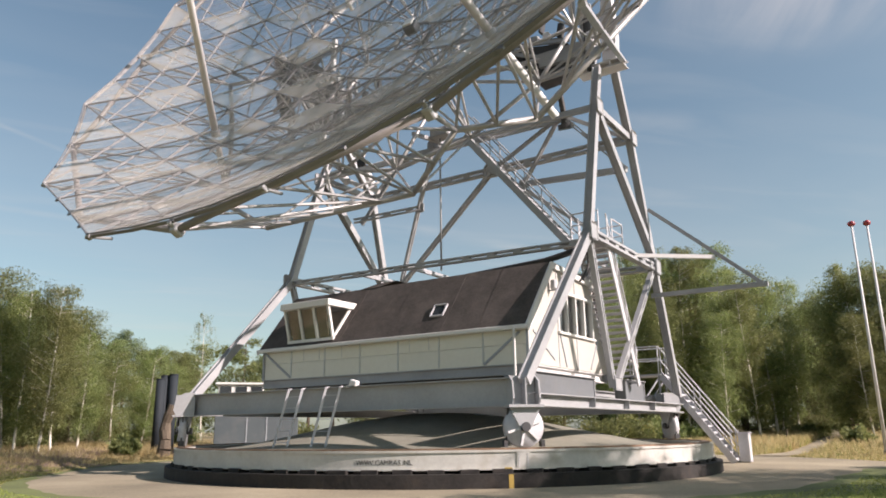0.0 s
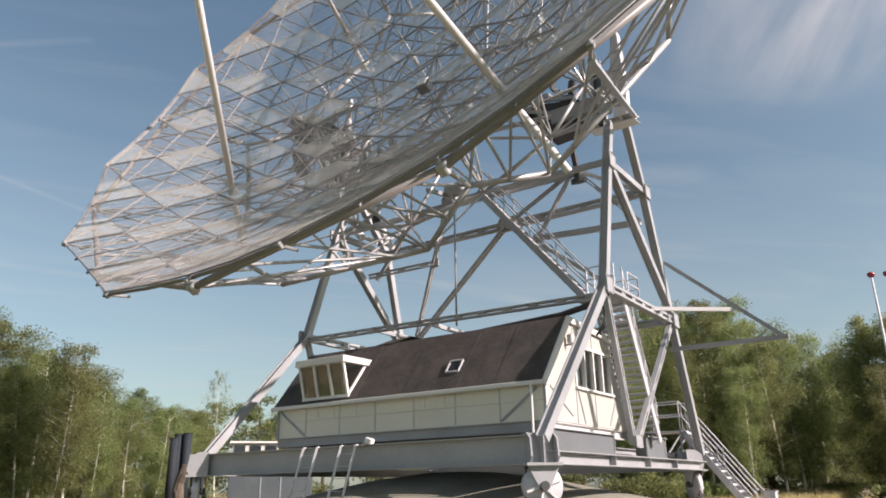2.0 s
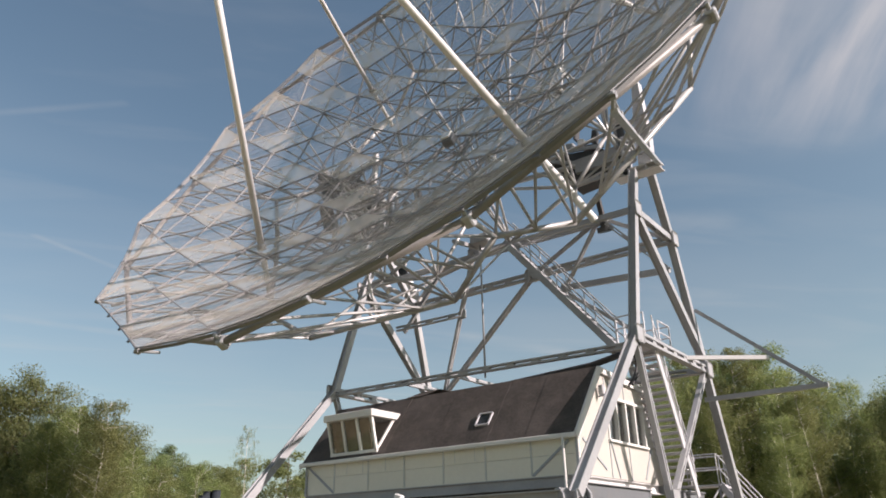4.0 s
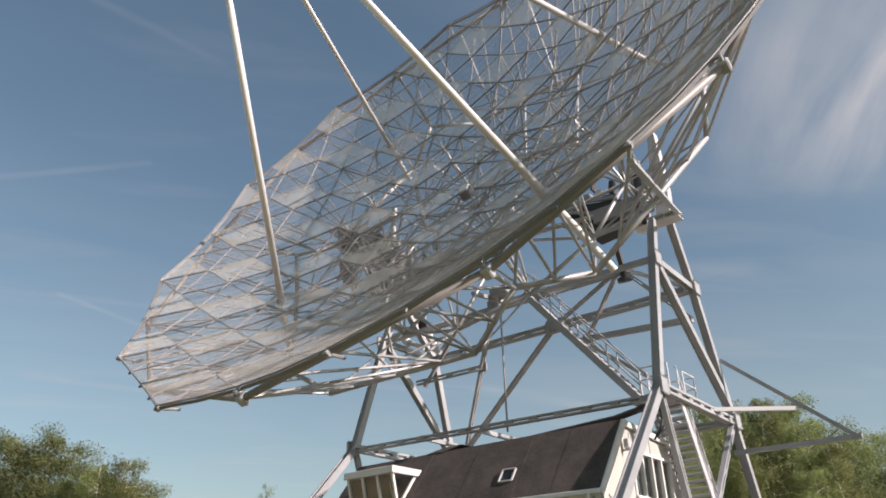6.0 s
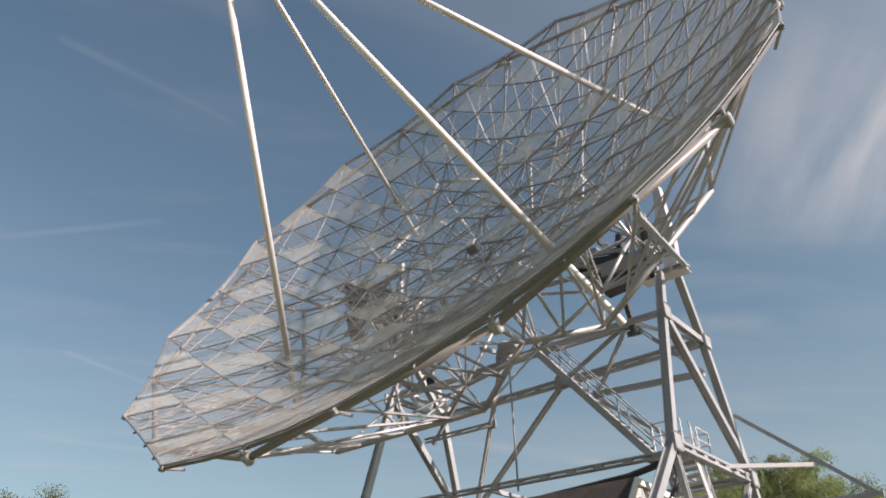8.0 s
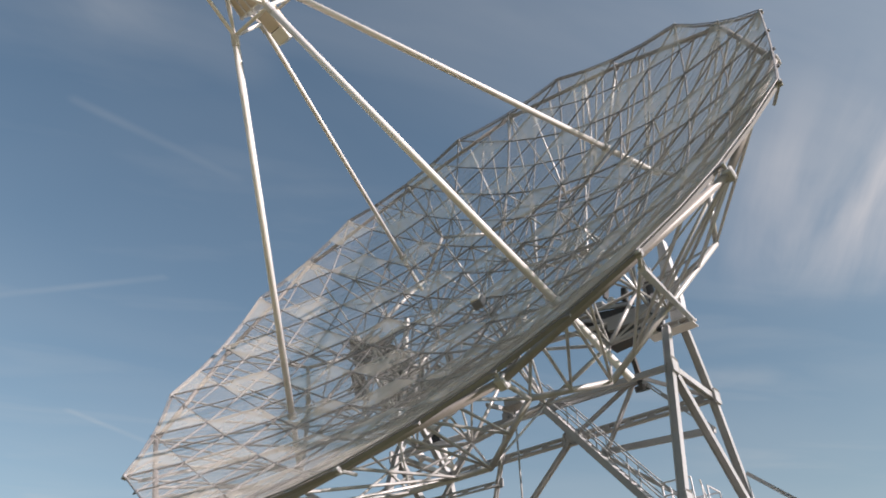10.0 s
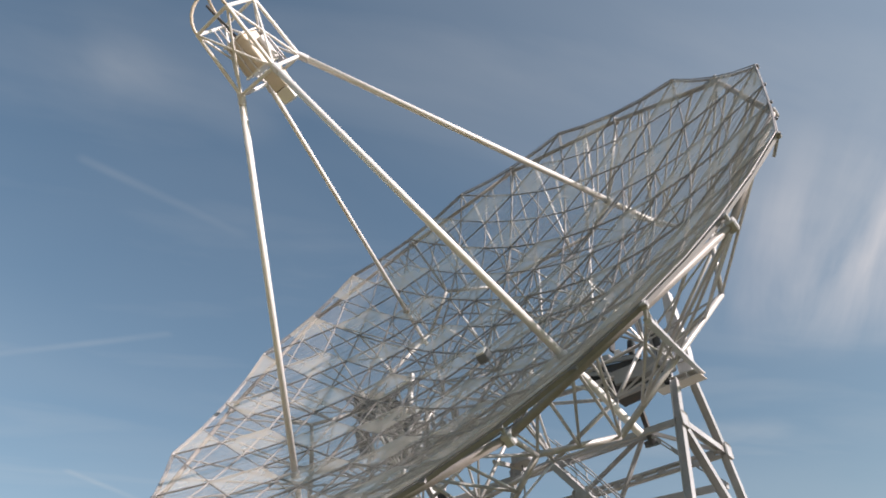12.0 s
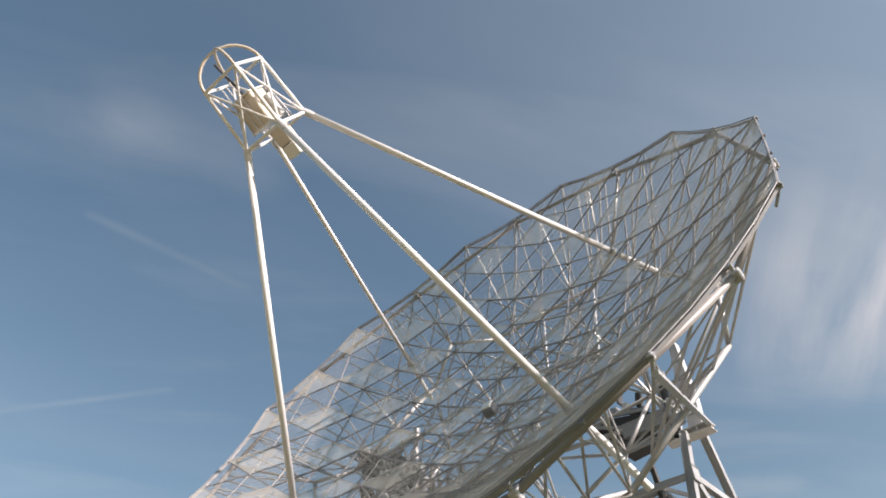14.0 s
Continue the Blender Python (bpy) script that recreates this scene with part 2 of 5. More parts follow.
def add_box(bm, c, size, rot=None, bevel=0.0):
    m = Matrix.Translation(c)
    if rot is not None:
        m = m @ rot.to_4x4()
    r = bmesh.ops.create_cube(bm, size=1, matrix=m @ Matrix.Diagonal((*size, 1)))
    if bevel:
        es = {e for v in r["verts"] for e in v.link_edges}
        bmesh.ops.bevel(bm, geom=list(es), offset=bevel, segments=1, affect="EDGES")
    return bm


def basis(p, q, up=(0, 0, 1)):
    z = (Vector(q) - Vector(p)).normalized()
    up = Vector(up)
    if abs(z.dot(up)) > 0.98:
        up = Vector((1, 0, 0))
    x = up.cross(z).normalized()
    y = z.cross(x)
    return Matrix((x, y, z)).transposed()


def add_bar(bm, p, q, w, h=None, up=(0, 0, 1), ext=0.0):
    """A rectangular bar from p to q, w across and h in the direction of up."""
    p, q = Vector(p), Vector(q)
    h = w if h is None else h
    return add_box(bm, (p + q) / 2, (w, h, (q - p).length + 2 * ext), basis(p, q, up))


def add_tube(bm, p, q, r, seg=8, r2=None):
    p, q = Vector(p), Vector(q)
    m = Matrix.Translation((p + q) / 2) @ basis(p, q).to_4x4()
    bmesh.ops.create_cone(bm, cap_ends=True, segments=seg, radius1=r, radius2=r if r2 is None else r2, depth=(q - p).length, matrix=m)
    return bm


def add_sweep(bm, pts, outline, up=(0, 0, 1)):
    """A closed outline carried along a bent line with mitred corners, as one solid."""
    pts = [Vector(p) for p in pts]
    rows = []
    for i, p in enumerate(pts):
        a = (pts[i] - pts[i - 1]).normalized() if i else None
        b = (pts[i + 1] - pts[i]).normalized() if i < len(pts) - 1 else None
        d = (a + b).normalized() if a is not None and b is not None else (a if b is None else b)
        m = basis((0, 0, 0), b if b is not None else a, up)
        row = []
        for x, y in outline:
            o = m @ Vector((x, y, 0))
            w = b if b is not None else a
            o -= w * (o.dot(d) / w.dot(d))
            row.append(bm.verts.new(p + o))
        rows.append(row)
    n = len(outline)
    for u, v in zip(rows, rows[1:]):
        for k in range(n):
            bm.faces.new((u[k], u[(k + 1) % n], v[(k + 1) % n], v[k]))
    bm.faces.new(rows[0])
    bm.faces.new(rows[-1][::-1])
    return bm


def h_outline(w, h, t, d):
    """An H or box outline, w across and h high, flanges t thick, sides set back by d."""
    a, b = w / 2, h / 2
    return [(-a, -b), (a, -b), (a, -b + t), (a - d, -b + t), (a - d, b - t), (a, b - t), (a, b), (-a, b), (-a, b - t), (-a + d, b - t), (-a + d, -b + t), (-a, -b + t)]


def circle(r, n=8):
    return [(r * math.cos(2 * math.pi * i / n), r * math.sin(2 * math.pi * i / n)) for i in range(n)]


def add_channel(bm, p, q, w, h, t=0.025, up=(0, 0, 1)):
    """An H section with its web upright."""
    return add_sweep(bm, (p, q), h_outline(w, h, t, w / 2 - 0.012), up)


def add_laced(bm, p, q, w, h, t=0.05, step=0.9, up=(0, 0, 1)):
    """Two chords with batten plates between them, as in old riveted girders."""
    p, q = Vector(p), Vector(q)
    b = basis(p, q, up)
    t = max(t, h * 0.31)
    for s in (-1, 1):
        o = b @ Vector((0, s * (h / 2 - t / 2), 0))
        add_box(bm, (p + q) / 2 + o, (w, t, (q - p).length), b)
    n = max(2, int((q - p).length / step))
    for i in range(n + 1):
        c = p.lerp(q, (i + 0.5) / (n + 1))
        add_box(bm, c, (w * 0.8, h - 2 * t, step * 0.30), b)
    return bm


def bar(name, p, q, w, h, mat, parent, up=(0, 0, 1), label=""):
    return part(name, add_bar(bmesh.new(), p, q, w, h, up), mat, parent, label)


def tube(name, p, q, r, mat, parent, seg=10, label=""):
    return part(name, add_tube(bmesh.new(), p, q, r, seg), mat, parent, label, True)


def prism(bm, pts, d):
    """A closed outline pushed along d."""
    a = [bm.verts.new(p) for p in pts]
    b = [bm.verts.new(Vector(p) + Vector(d)) for p in pts]
    bm.faces.new(a)
    bm.faces.new(b[::-1])
    for i in range(len(a)):
        bm.faces.new((a[i - 1], a[i], b[i], b[i - 1]))
    return bm


def ring_solid(bm, r0, r1, z0, z1, seg=96, a0=0.0, a1=2 * math.pi):
    full = abs(a1 - a0 - 2 * math.pi) < 1e-6
    n = seg if full else seg + 1
    rows = []
    for i in range(n):
        a = a0 + (a1 - a0) * i / seg
        c, s = math.cos(a), math.sin(a)
        rows.append([bm.verts.new((r * c, r * s, z)) for r, z in ((r0, z0), (r1, z0), (r1, z1), (r0, z1))])
    for i in range(n if full else n - 1):
        u, v = rows[i], rows[(i + 1) % n]
        for k in range(4):
            bm.faces.new((u[k], u[(k + 1) % 4], v[(k + 1) % 4], v[k]))
    if not full:
        bm.faces.new(rows[0])
        bm.faces.new(rows[-1][::-1])
    return bm

# ---- ground ----
GRASS = material("dry_heath", (0.25, 0.20, 0.10), 0.95, 0, 0.35, 1.2, 0.6, (0.20, 0.14, 0.12), 0.5, fine=14)
LAWN = material("mown_grass", (0.13, 0.15, 0.05), 0.95, 0, 0.3, 2.0, 0.4, (0.17, 0.15, 0.07), 0.5, fine=40)
GRAVEL = material("pale_gravel", (0.295, 0.25, 0.17), 0.95, 0, 0.30, 1.5, 0.45, (0.19, 0.155, 0.105), 0.9, fine=15)


def ground_z(x, y):
    """The heath lies a little higher than the yard; it stays level on the lawn's side."""
    r, a = np.hypot(x, y), np.degrees(np.arctan2(y, x))
    r0 = np.interp(a, [-180, -151, -150, 12, 37, 180], [16.5, 16.5, 33, 33, 17, 16.5])
    f = np.clip((r - r0) / 26, 0, 1)
    return 0.62 * f * f * (3 - 2 * f) + 0.05 * f * np.sin(x * 0.31) * np.cos(y * 0.27)


rings = [0, 8, 14, 16.5, 18, 20, 22, 24, 26, 28, 31, 34, 37, 40, 44, 48, 54, 62, 75, 100, 200, 1500]
bm = bmesh.new()
rows = [[bm.verts.new((0, 0, 0))] * 96]
for r in rings[1:]:
    rows.append([bm.verts.new((r * math.cos(k * math.pi / 48), r * math.sin(k * math.pi / 48), ground_z(r * math.cos(k * math.pi / 48), r * math.sin(k * math.pi / 48)))) for k in range(96)])
for r0, r1 in zip(rows, rows[1:]):
    for k in range(96):
        q = [r0[k], r1[k], r1[(k + 1) % 96], r0[(k + 1) % 96]]
        bm.faces.new(q if r0 is not rows[0] else q[:3])
tagged(part("ground", bm, GRASS), "dry heath and grass with brown and purple tufts", "ground", kind="structure")


def sheet(name, pts, z, mat, label, category):
    bm = bmesh.new()
    f = bm.faces.new([bm.verts.new((x, y, z)) for x, y in pts])
    bmesh.ops.triangulate(bm, faces=[f])
    return tagged(part(name, bm, mat), label, category, kind="structure")


RIM = [(0, 11.2), (20, 12.2), (32, 14.6), (90, 14.6), (150, 14.8), (180, 14.8), (195, 13.6), (217, 12.2), (238, 12.3), (265, 12.1), (300, 12.0), (330, 11.7), (360, 11.2)]


def edge(deg, extra=0.0, rough=0.18):
    """The yard's uneven edge at an angle round the track."""
    r = float(np.interp(deg % 360, [a for a, _ in RIM], [b for _, b in RIM])) + extra
    a = radians(deg)
    r += rough * (noise.noise((math.cos(a) * 9, math.sin(a) * 9, extra)) + 0.6 * noise.noise((math.cos(a) * 30, math.sin(a) * 30, extra)))
    return r * math.cos(a), r * math.sin(a)


sheet("gravel_yard", [edge(a) for a in range(0, 360, 2)], 0.009, GRAVEL, "pale raked gravel round the track", "gravel")
sheet("lawn", [edge(a, 11.0, 0.5) for a in range(-135, 23, 2)] + [edge(a, -0.4) for a in range(22, -136, -2)], 0.013, LAWN, "short green lawn beside the gravel yard", "lawn")
sheet("verge", [edge(a, 1.3, 0.5) for a in range(150, 236, 2)] + [edge(a, -0.1) for a in range(235, 149, -2)], 0.015, LAWN, "narrow green verge along the gravel", "verge")
# path that leads off to the wood
ctr = [(7.0, 13.0), (7.7, 17.6), (7.7, 25), (7.4, 34), (6.5, 50), (6.0, 76)]
bm = bmesh.new()
last = None
for k in range(64):
    y = 13.0 + k
    x = float(np.interp(y, [c[1] for c in ctr], [c[0] for c in ctr]))
    row = [bm.verts.new((x + e + 0.10 * noise.noise((y * 0.6, e, 2)), y, ground_z(x + e, y) + 0.03)) for e in (-0.55, 0.05, 0.65 + 0.008 * y)]
    if last:
        for m in range(2):
            bm.faces.new((last[m], last[m + 1], row[m + 1], row[m]))
    last = row
tagged(part("path", bm, GRAVEL), "narrow pale gravel footpath through the heath", "path", kind="structure")

# ---- circular track ----
RR, ZR = 8.1, 0.78
TC = Vector((-0.24, -0.16, 0))       # centre of the track
YELLOW = material("yellow_mark", (0.36, 0.25, 0.06), 0.8, 0, 0.25, 9, 0.6, (0.12, 0.10, 0.07))
INK = material("black_lettering", (0.02, 0.02, 0.022), 0.6, 0, 0.05)
track = empty("circular_track", (0, 0, 0), "white painted circular steel rail girder on a black plinth", "rail track")
part("girder_web", ring_solid(bmesh.new(), RR - 0.28, RR + 0.02, 0.41, ZR - 0.05, 160), TRACKPAINT, track)
part("girder_flange", ring_solid(bmesh.new(), RR - 0.34, RR + 0.05, ZR - 0.05, ZR, 160), TRACKPAINT, track)
part("girder_flange", ring_solid(bmesh.new(), RR - 0.34, RR + 0.05, 0.37, 0.41, 160), TRACKPAINT, track)
part("rail", ring_solid(bmesh.new(), RR - 0.22, RR - 0.02, ZR, ZR + 0.035, 160), RAIL, track, "worn rusty running rail")
part("plinth", ring_solid(bmesh.new(), RR - 0.7, RR + 0.26, -0.05, 0.30, 160), PLINTH, track, "black weathered concrete plinth")
# bearing blocks that carry the girder, with dark gaps between
blk = None
for i in range(72):
    a = 2 * math.pi * (i + 0.5) / 72
    w = 0.36 + 0.12 * ((i * 7) % 5) / 5
    if blk is None:
        bm = bmesh.new()
        add_box(bm, (0, 0, 0), (0.40, 0.40, 0.10), None, 0.015)
        blk = part("bearing_block", bm, PLINTH, track)
        ob = blk
    else:
        ob = new("bearing_block", blk.data)
        ob.parent = track
    ob.matrix_basis = Matrix.Translation(((RR - 0.12 + 0.05 * (i % 4 == 1)) * math.cos(a), (RR - 0.12 + 0.05 * (i % 4 == 1)) * math.sin(a), 0.335)) @ Matrix.Rotation(a, 4, "Z") @ Matrix.Diagonal((1, w / 0.4, 1 + 0.1 * (i % 3), 1))
# splice plates with bolt rows
for a in (-44.2, 14, 68, 122, 176, 230):
    a = radians(a)
    o = Vector((math.cos(a), math.sin(a), 0))
    t = Vector((-o.y, o.x, 0))
    bm = bmesh.new()
    rot = Matrix((o, t, (0, 0, 1))).transposed()
    add_box(bm, o * (RR + 0.03) + Vector((0, 0, 0.57)), (0.02, 0.30, 0.34), rot)
    sp = part("splice_plate", bm, TRACKPAINT, track)
    for s in (-1, 1):
        for z in range(5):
            bm = bmesh.new()
            add_tube(bm, o * (RR + 0.04) + t * s * 0.1 + Vector((0, 0, 0.45 + 0.06 * z)), o * (RR + 0.06) + t * s * 0.1 + Vector((0, 0, 0.45 + 0.06 * z)), 0.015, 6)
            part("bolt", bm, GALV, sp)
a = radians(-46.6)
o = Vector((math.cos(a), math.sin(a), 0))
bm = bmesh.new()
add_box(bm, o * (RR + 0.262) + Vector((0, 0, 0.14)), (0.012, 0.10, 0.30), Matrix.Rotation(a, 3, "Z"))
add_box(bm, o * (RR + 0.056) + Vector((0, 0, 0.395)), (0.012, 0.16, 0.05), Matrix.Rotation(a, 3, "Z"))
part("yellow_mark", bm, YELLOW, track, "yellow painted index mark")
# lettering, bent to the girder one character at a time
word = "WWW.CAMRAS.NL"
a0, a1 = radians(-69.6), radians(-60.9)
adv = [1.25 if ch == "W" else 0.5 if ch == "." else 1.1 if ch == "M" else 0.95 for ch in word]
pos = 0.0
for ch, wd in zip(word, adv):
    a = a0 + (a1 - a0) * (pos + wd / 2) / sum(adv)
    pos += wd
    cu = bpy.data.curves.new("letter", "FONT")
    cu.body, cu.size, cu.align_x, cu.extrude, cu.offset = ch, 0.148, "CENTER", 0.002, -0.001
    cu.materials.append(INK)
    ob = new("letter", cu)
    ob.parent = track
    o = Vector((math.cos(a), math.sin(a), 0))
    ob.matrix_basis = Matrix.Translation(o * (RR + 0.026) + Vector((0, 0, 0.49))) @ Matrix.Rotation(a + math.pi / 2, 4, "Z") @ Matrix.Rotation(math.pi / 2, 4, "X")
track.location = TC
bm = bmesh.new()
prof = [(7.95, 0.60), (7.7, 0.66), (6.5, 0.80), (5.0, 1.08), (3.0, 1.48), (1.2, 1.70), (0.02, 1.74)]
seg = 72
rows = [[bm.verts.new((TC.x + r * 0.955 * math.cos(2 * math.pi * i / seg), TC.y + r * 0.955 * math.sin(2 * math.pi * i / seg), z)) for i in range(seg)] for r, z in prof]
for a, b in zip(rows, rows[1:]):
    for i in range(seg):
        bm.faces.new((a[i], a[(i + 1) % seg], b[(i + 1) % seg], b[i]))
tagged(part("concrete_dome", bm, CONCRETE, smooth=True), "low grey-green concrete dome inside the track", "foundation", kind="structure")

# ---- tower ----
A, B = 5.65, 5.79              # half width of the platform
ZP = 2.27                      # top of the platform beams
KX, KY0, KB, ZK = 5.745, 0.887, 2.66, 6.50
TX, TB, ZT = 5.667, 1.313, 10.80
tower = empty("telescope_tower", (0, 0, 0), "grey painted steel lattice tower turning on four wheels", "tower")
QUAD = ((1, -1), (-1, -1), (1, 1), (-1, 1))
base = {s: Vector((s[0] * A, s[1] * B, ZP - 0.05)) for s in QUAD}
knee = {s: Vector((s[0] * KX, -1.77 if s[1] < 0 else 3.9, ZK)) for s in QUAD}
top = {s: Vector((s[0] * TX, -0.43 if s[1] < 0 else 2.66, ZT)) for s in QUAD}
bear = {s: Vector((s[0] * 5.58, 0.25, 12.46)) if s[1] < 0 else Vector((s[0] * 5.85, 1.15, 12.62)) for s in QUAD}


def add_limb(bm, pts, w, t=0.03):
    """A built-up box limb: two flange plates and set-back webs, bent at the knees."""
    return add_sweep(bm, pts, h_outline(w, w, t, 0.045), (1, 0, 0))


for s in QUAD:
    lg = part("leg", add_limb(bmesh.new(), [base[s], knee[s], top[s], bear[s]], 0.24), STEEL, tower)
    for p in (knee[s], top[s]):
        part("gusset_plate", add_box(bmesh.new(), p + Vector((s[0] * 0.16, 0, 0)), (0.03, 0.46, 0.5), None, 0.05), STEEL, lg)
for sx in (-1, 1):
    mid = Vector((sx * A, -0.3, ZP))
    part("cross_brace", add_limb(bmesh.new(), [top[sx, -1], knee[sx, 1] + Vector((0, -0.12, 0.45))], 0.24), STEEL, tower)
    part("top_strut", add_laced(bmesh.new(), top[sx, -1], top[sx, 1], 0.2, 0.2, up=(1, 0, 0)), STEEL, tower)
    part("side_girder", add_laced(bmesh.new(), knee[sx, -1], knee[sx, 1], 0.22, 0.26), STEEL, tower)
    for sy in (-1, 1):
        part("side_brace", add_laced(bmesh.new(), knee[sx, sy], mid + Vector((0, sy * 0.1, 0.05)), 0.15, 0.19, t=0.04, up=(0, 1, 0), step=1.1), STEEL, tower)
    bm = bmesh.new()
    add_box(bm, mid + Vector((sx * 0.12, 0, 0.12)), (0.03, 0.5, 0.35), None, 0.04)
    part("gusset_plate", bm, STEEL, tower)
    # head beam over the two legs with the pillow block of the elevation axis
    bm = add_channel(bmesh.new(), (sx * 4.85, 0.65, 12.58), (sx * 6.4, 0.65, 12.58), 0.5, 0.24)
    for x in (4.95, 5.55, 5.95, 6.3):
        add_box(bm, (sx * x, 0.65, 12.58), (0.03, 0.48, 0.2))
    part("head_beam", bm, WHITE, tower)
    # trunnion arm of the dish: a tall tapered casting over the beam's outer end
    bm = prism(bmesh.new(), [(sx * 5.72, 0.45, 12.74), (sx * 6.16, 0.45, 12.74), (sx * 6.2, 0.45, 13.6), (sx * 6.08, 0.45, 15.9), (sx * 5.86, 0.45, 15.9), (sx * 5.70, 0.45, 13.9)], (0, 0.35, 0))
    ta = part("trunnion_arm", bm, GALV, tower, "light grey cast trunnion arm")
    for z in (13.1, 13.7, 14.4, 15.1):
        part("rib", add_box(bmesh.new(), (sx * 5.95, 0.43, z), (0.36, 0.06, 0.05)), STEEL, ta)
    part("bearing_housing", add_box(bmesh.new(), (sx * 5.47, 0.35, 13.35), (0.34, 0.55, 0.85), None, 0.06), GALV, ta)
    part("grease_cup", add_tube(bmesh.new(), (sx * 5.25, 0.2, 14.45), (sx * 5.25, 0.2, 14.75), 0.20, 16), WHITE, ta)
    part("gear_shaft", add_tube(bmesh.new(), (sx * 5.28, 0.5, 12.6), (sx * 5.22, 0.5, 15.0), 0.13, 12), DARKSTEEL, ta)
    for x in (4.70, 4.98):
        bar("bearing_post", (sx * x, 0.55, 12.68), (sx * (x + 0.14), 0.45, 15.3), 0.11, 0.11, STEEL, tower, (1, 0, 0))
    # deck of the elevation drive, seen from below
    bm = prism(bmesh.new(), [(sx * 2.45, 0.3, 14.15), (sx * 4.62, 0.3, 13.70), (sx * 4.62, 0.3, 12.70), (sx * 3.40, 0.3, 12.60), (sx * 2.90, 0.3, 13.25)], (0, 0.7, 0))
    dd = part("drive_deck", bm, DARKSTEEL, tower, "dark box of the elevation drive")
    for p, q in (((2.5, 0.22, 14.2), (4.7, 0.22, 13.75)), ((2.4, 0.2, 13.95), (4.68, 0.2, 13.0)), ((3.35, 0.25, 12.6), (4.7, 0.25, 12.65))):
        part("edge_beam", add_bar(bmesh.new(), (sx * p[0], *p[1:]), (sx * q[0], *q[1:]), 0.10, 0.12), STEEL, dd)
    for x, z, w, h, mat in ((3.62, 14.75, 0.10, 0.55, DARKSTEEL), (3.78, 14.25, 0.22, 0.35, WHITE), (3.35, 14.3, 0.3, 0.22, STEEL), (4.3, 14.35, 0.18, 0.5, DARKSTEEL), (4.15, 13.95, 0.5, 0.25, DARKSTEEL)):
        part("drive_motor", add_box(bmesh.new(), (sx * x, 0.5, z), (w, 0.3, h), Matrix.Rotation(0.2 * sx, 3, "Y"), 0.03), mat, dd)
    for y0, z0, y1, z1, x in ((-0.3, 12.7, -1.0, 14.0, 5.9), (1.2, 12.7, 0.5, 14.3, 5.9), (0.9, 12.7, 1.5, 14.2, 5.2)):
        bar("bearing_strut", (sx * x, y0, z0), (sx * x, y1, z1), 0.09, 0.11, STEEL, tower, (1, 0, 0))
# sunlit castings and cables below the far bearing
cw = part("bearing_bracket", add_sweep(bmesh.new(), [(-6.5, 0.55, 10.75), (-6.15, 0.6, 11.35), (-5.75, 0.65, 11.4), (-5.35, 0.7, 10.95)], circle(0.17, 10), (0, 1, 0)), WHITE, tower, "white curved bearing bracket")
for p, q, r in (((-4.95, 0.65, 12.1), (-4.55, 0.65, 11.9), 0.17), ((-4.4, 0.65, 11.3), (-3.95, 0.65, 10.4), 0.15), ((-4.1, 0.6, 10.45), (-3.7, 0.65, 10.2), 0.10), ((-5.3, 0.7, 11.0), (-4.6, 0.7, 10.6), 0.09)):
    part("white_link", add_tube(bmesh.new(), p, q, r, 10), WHITE, cw)
for i in range(4):
    part("cable_loop", add_tube(bmesh.new(), (-4.75 + 0.1 * i, 0.55, 11.8), (-4.55 + 0.12 * i, 0.5, 11.2), 0.05, 8), DARKSTEEL, cw)
part("long_girder", add_laced(bmesh.new(), knee[-1, -1] - Vector((0, 0, 0.1)), knee[1, -1] - Vector((0, 0, 0.28)), 0.17, 0.17), STEEL, tower)
part("long_girder", add_laced(bmesh.new(), knee[-1, 1], knee[1, 1], 0.25, 0.22), STEEL, tower)


def back(x, z):
    return Vector((x, 3.9 - (z - 6.5) * 0.335, z))


N = back(0.4, 10.76)
part("back_girder", add_laced(bmesh.new(), top[-1, 1], top[1, 1], 0.2, 0.28), STEEL, tower)
for sx in (-1, 1):
    part("back_brace", add_laced(bmesh.new(), knee[sx, 1], N + Vector((sx * 0.1, 0, -0.1)), 0.14, 0.2, up=(0, 1, 0), step=1.4), STEEL, tower)
    bar("front_strut", Vector((sx * 5.6, KY0 - TB, ZT)), back(sx * 3.5, 12.04), 0.12, 0.14, STEEL, tower)
    bar("back_strut", top[sx, 1], back(sx * 3.5, 12.04), 0.10, 0.12, STEEL, tower)
    part("back_tie", add_laced(bmesh.new(), back(sx * 3.5, 12.0), Vector((sx * 5.7, 2.04, 9.52)), 0.10, 0.14, step=1.0), STEEL, tower)
    part("gusset_plate", add_box(bmesh.new(), back(sx * 3.5, 11.95), (0.5, 0.06, 0.36), None, 0.06), STEEL, tower)
# the far side carries a long brace, the stair's side a hanger and a tie
part("back_brace", add_laced(bmesh.new(), back(-2.0, 12.2), back(-5.25, 6.5), 0.12, 0.17, up=(0, 1, 0), step=1.4), STEEL, tower)
part("back_tie", add_laced(bmesh.new(), back(-3.19, 9.98), Vector((-5.7, 1.54, 9.56)), 0.12, 0.2, step=1.0), STEEL, tower)
part("gusset_plate", add_box(bmesh.new(), back(-3.19, 9.98), (0.34, 0.05, 0.38), None, 0.05), STEEL, tower)
part("stair_hanger", add_laced(bmesh.new(), back(3.4, 12.0), back(1.56, 10.03), 0.10, 0.15, up=(0, 1, 0), step=1.0), STEEL, tower)
part("back_brace", add_laced(bmesh.new(), back(3.4, 12.0), N, 0.10, 0.15, up=(0, 1, 0), step=1.4), STEEL, tower)
bar("back_tie", back(1.56, 10.03), Vector((5.7, 2.04, 9.52)), 0.14, 0.2, STEEL, tower)
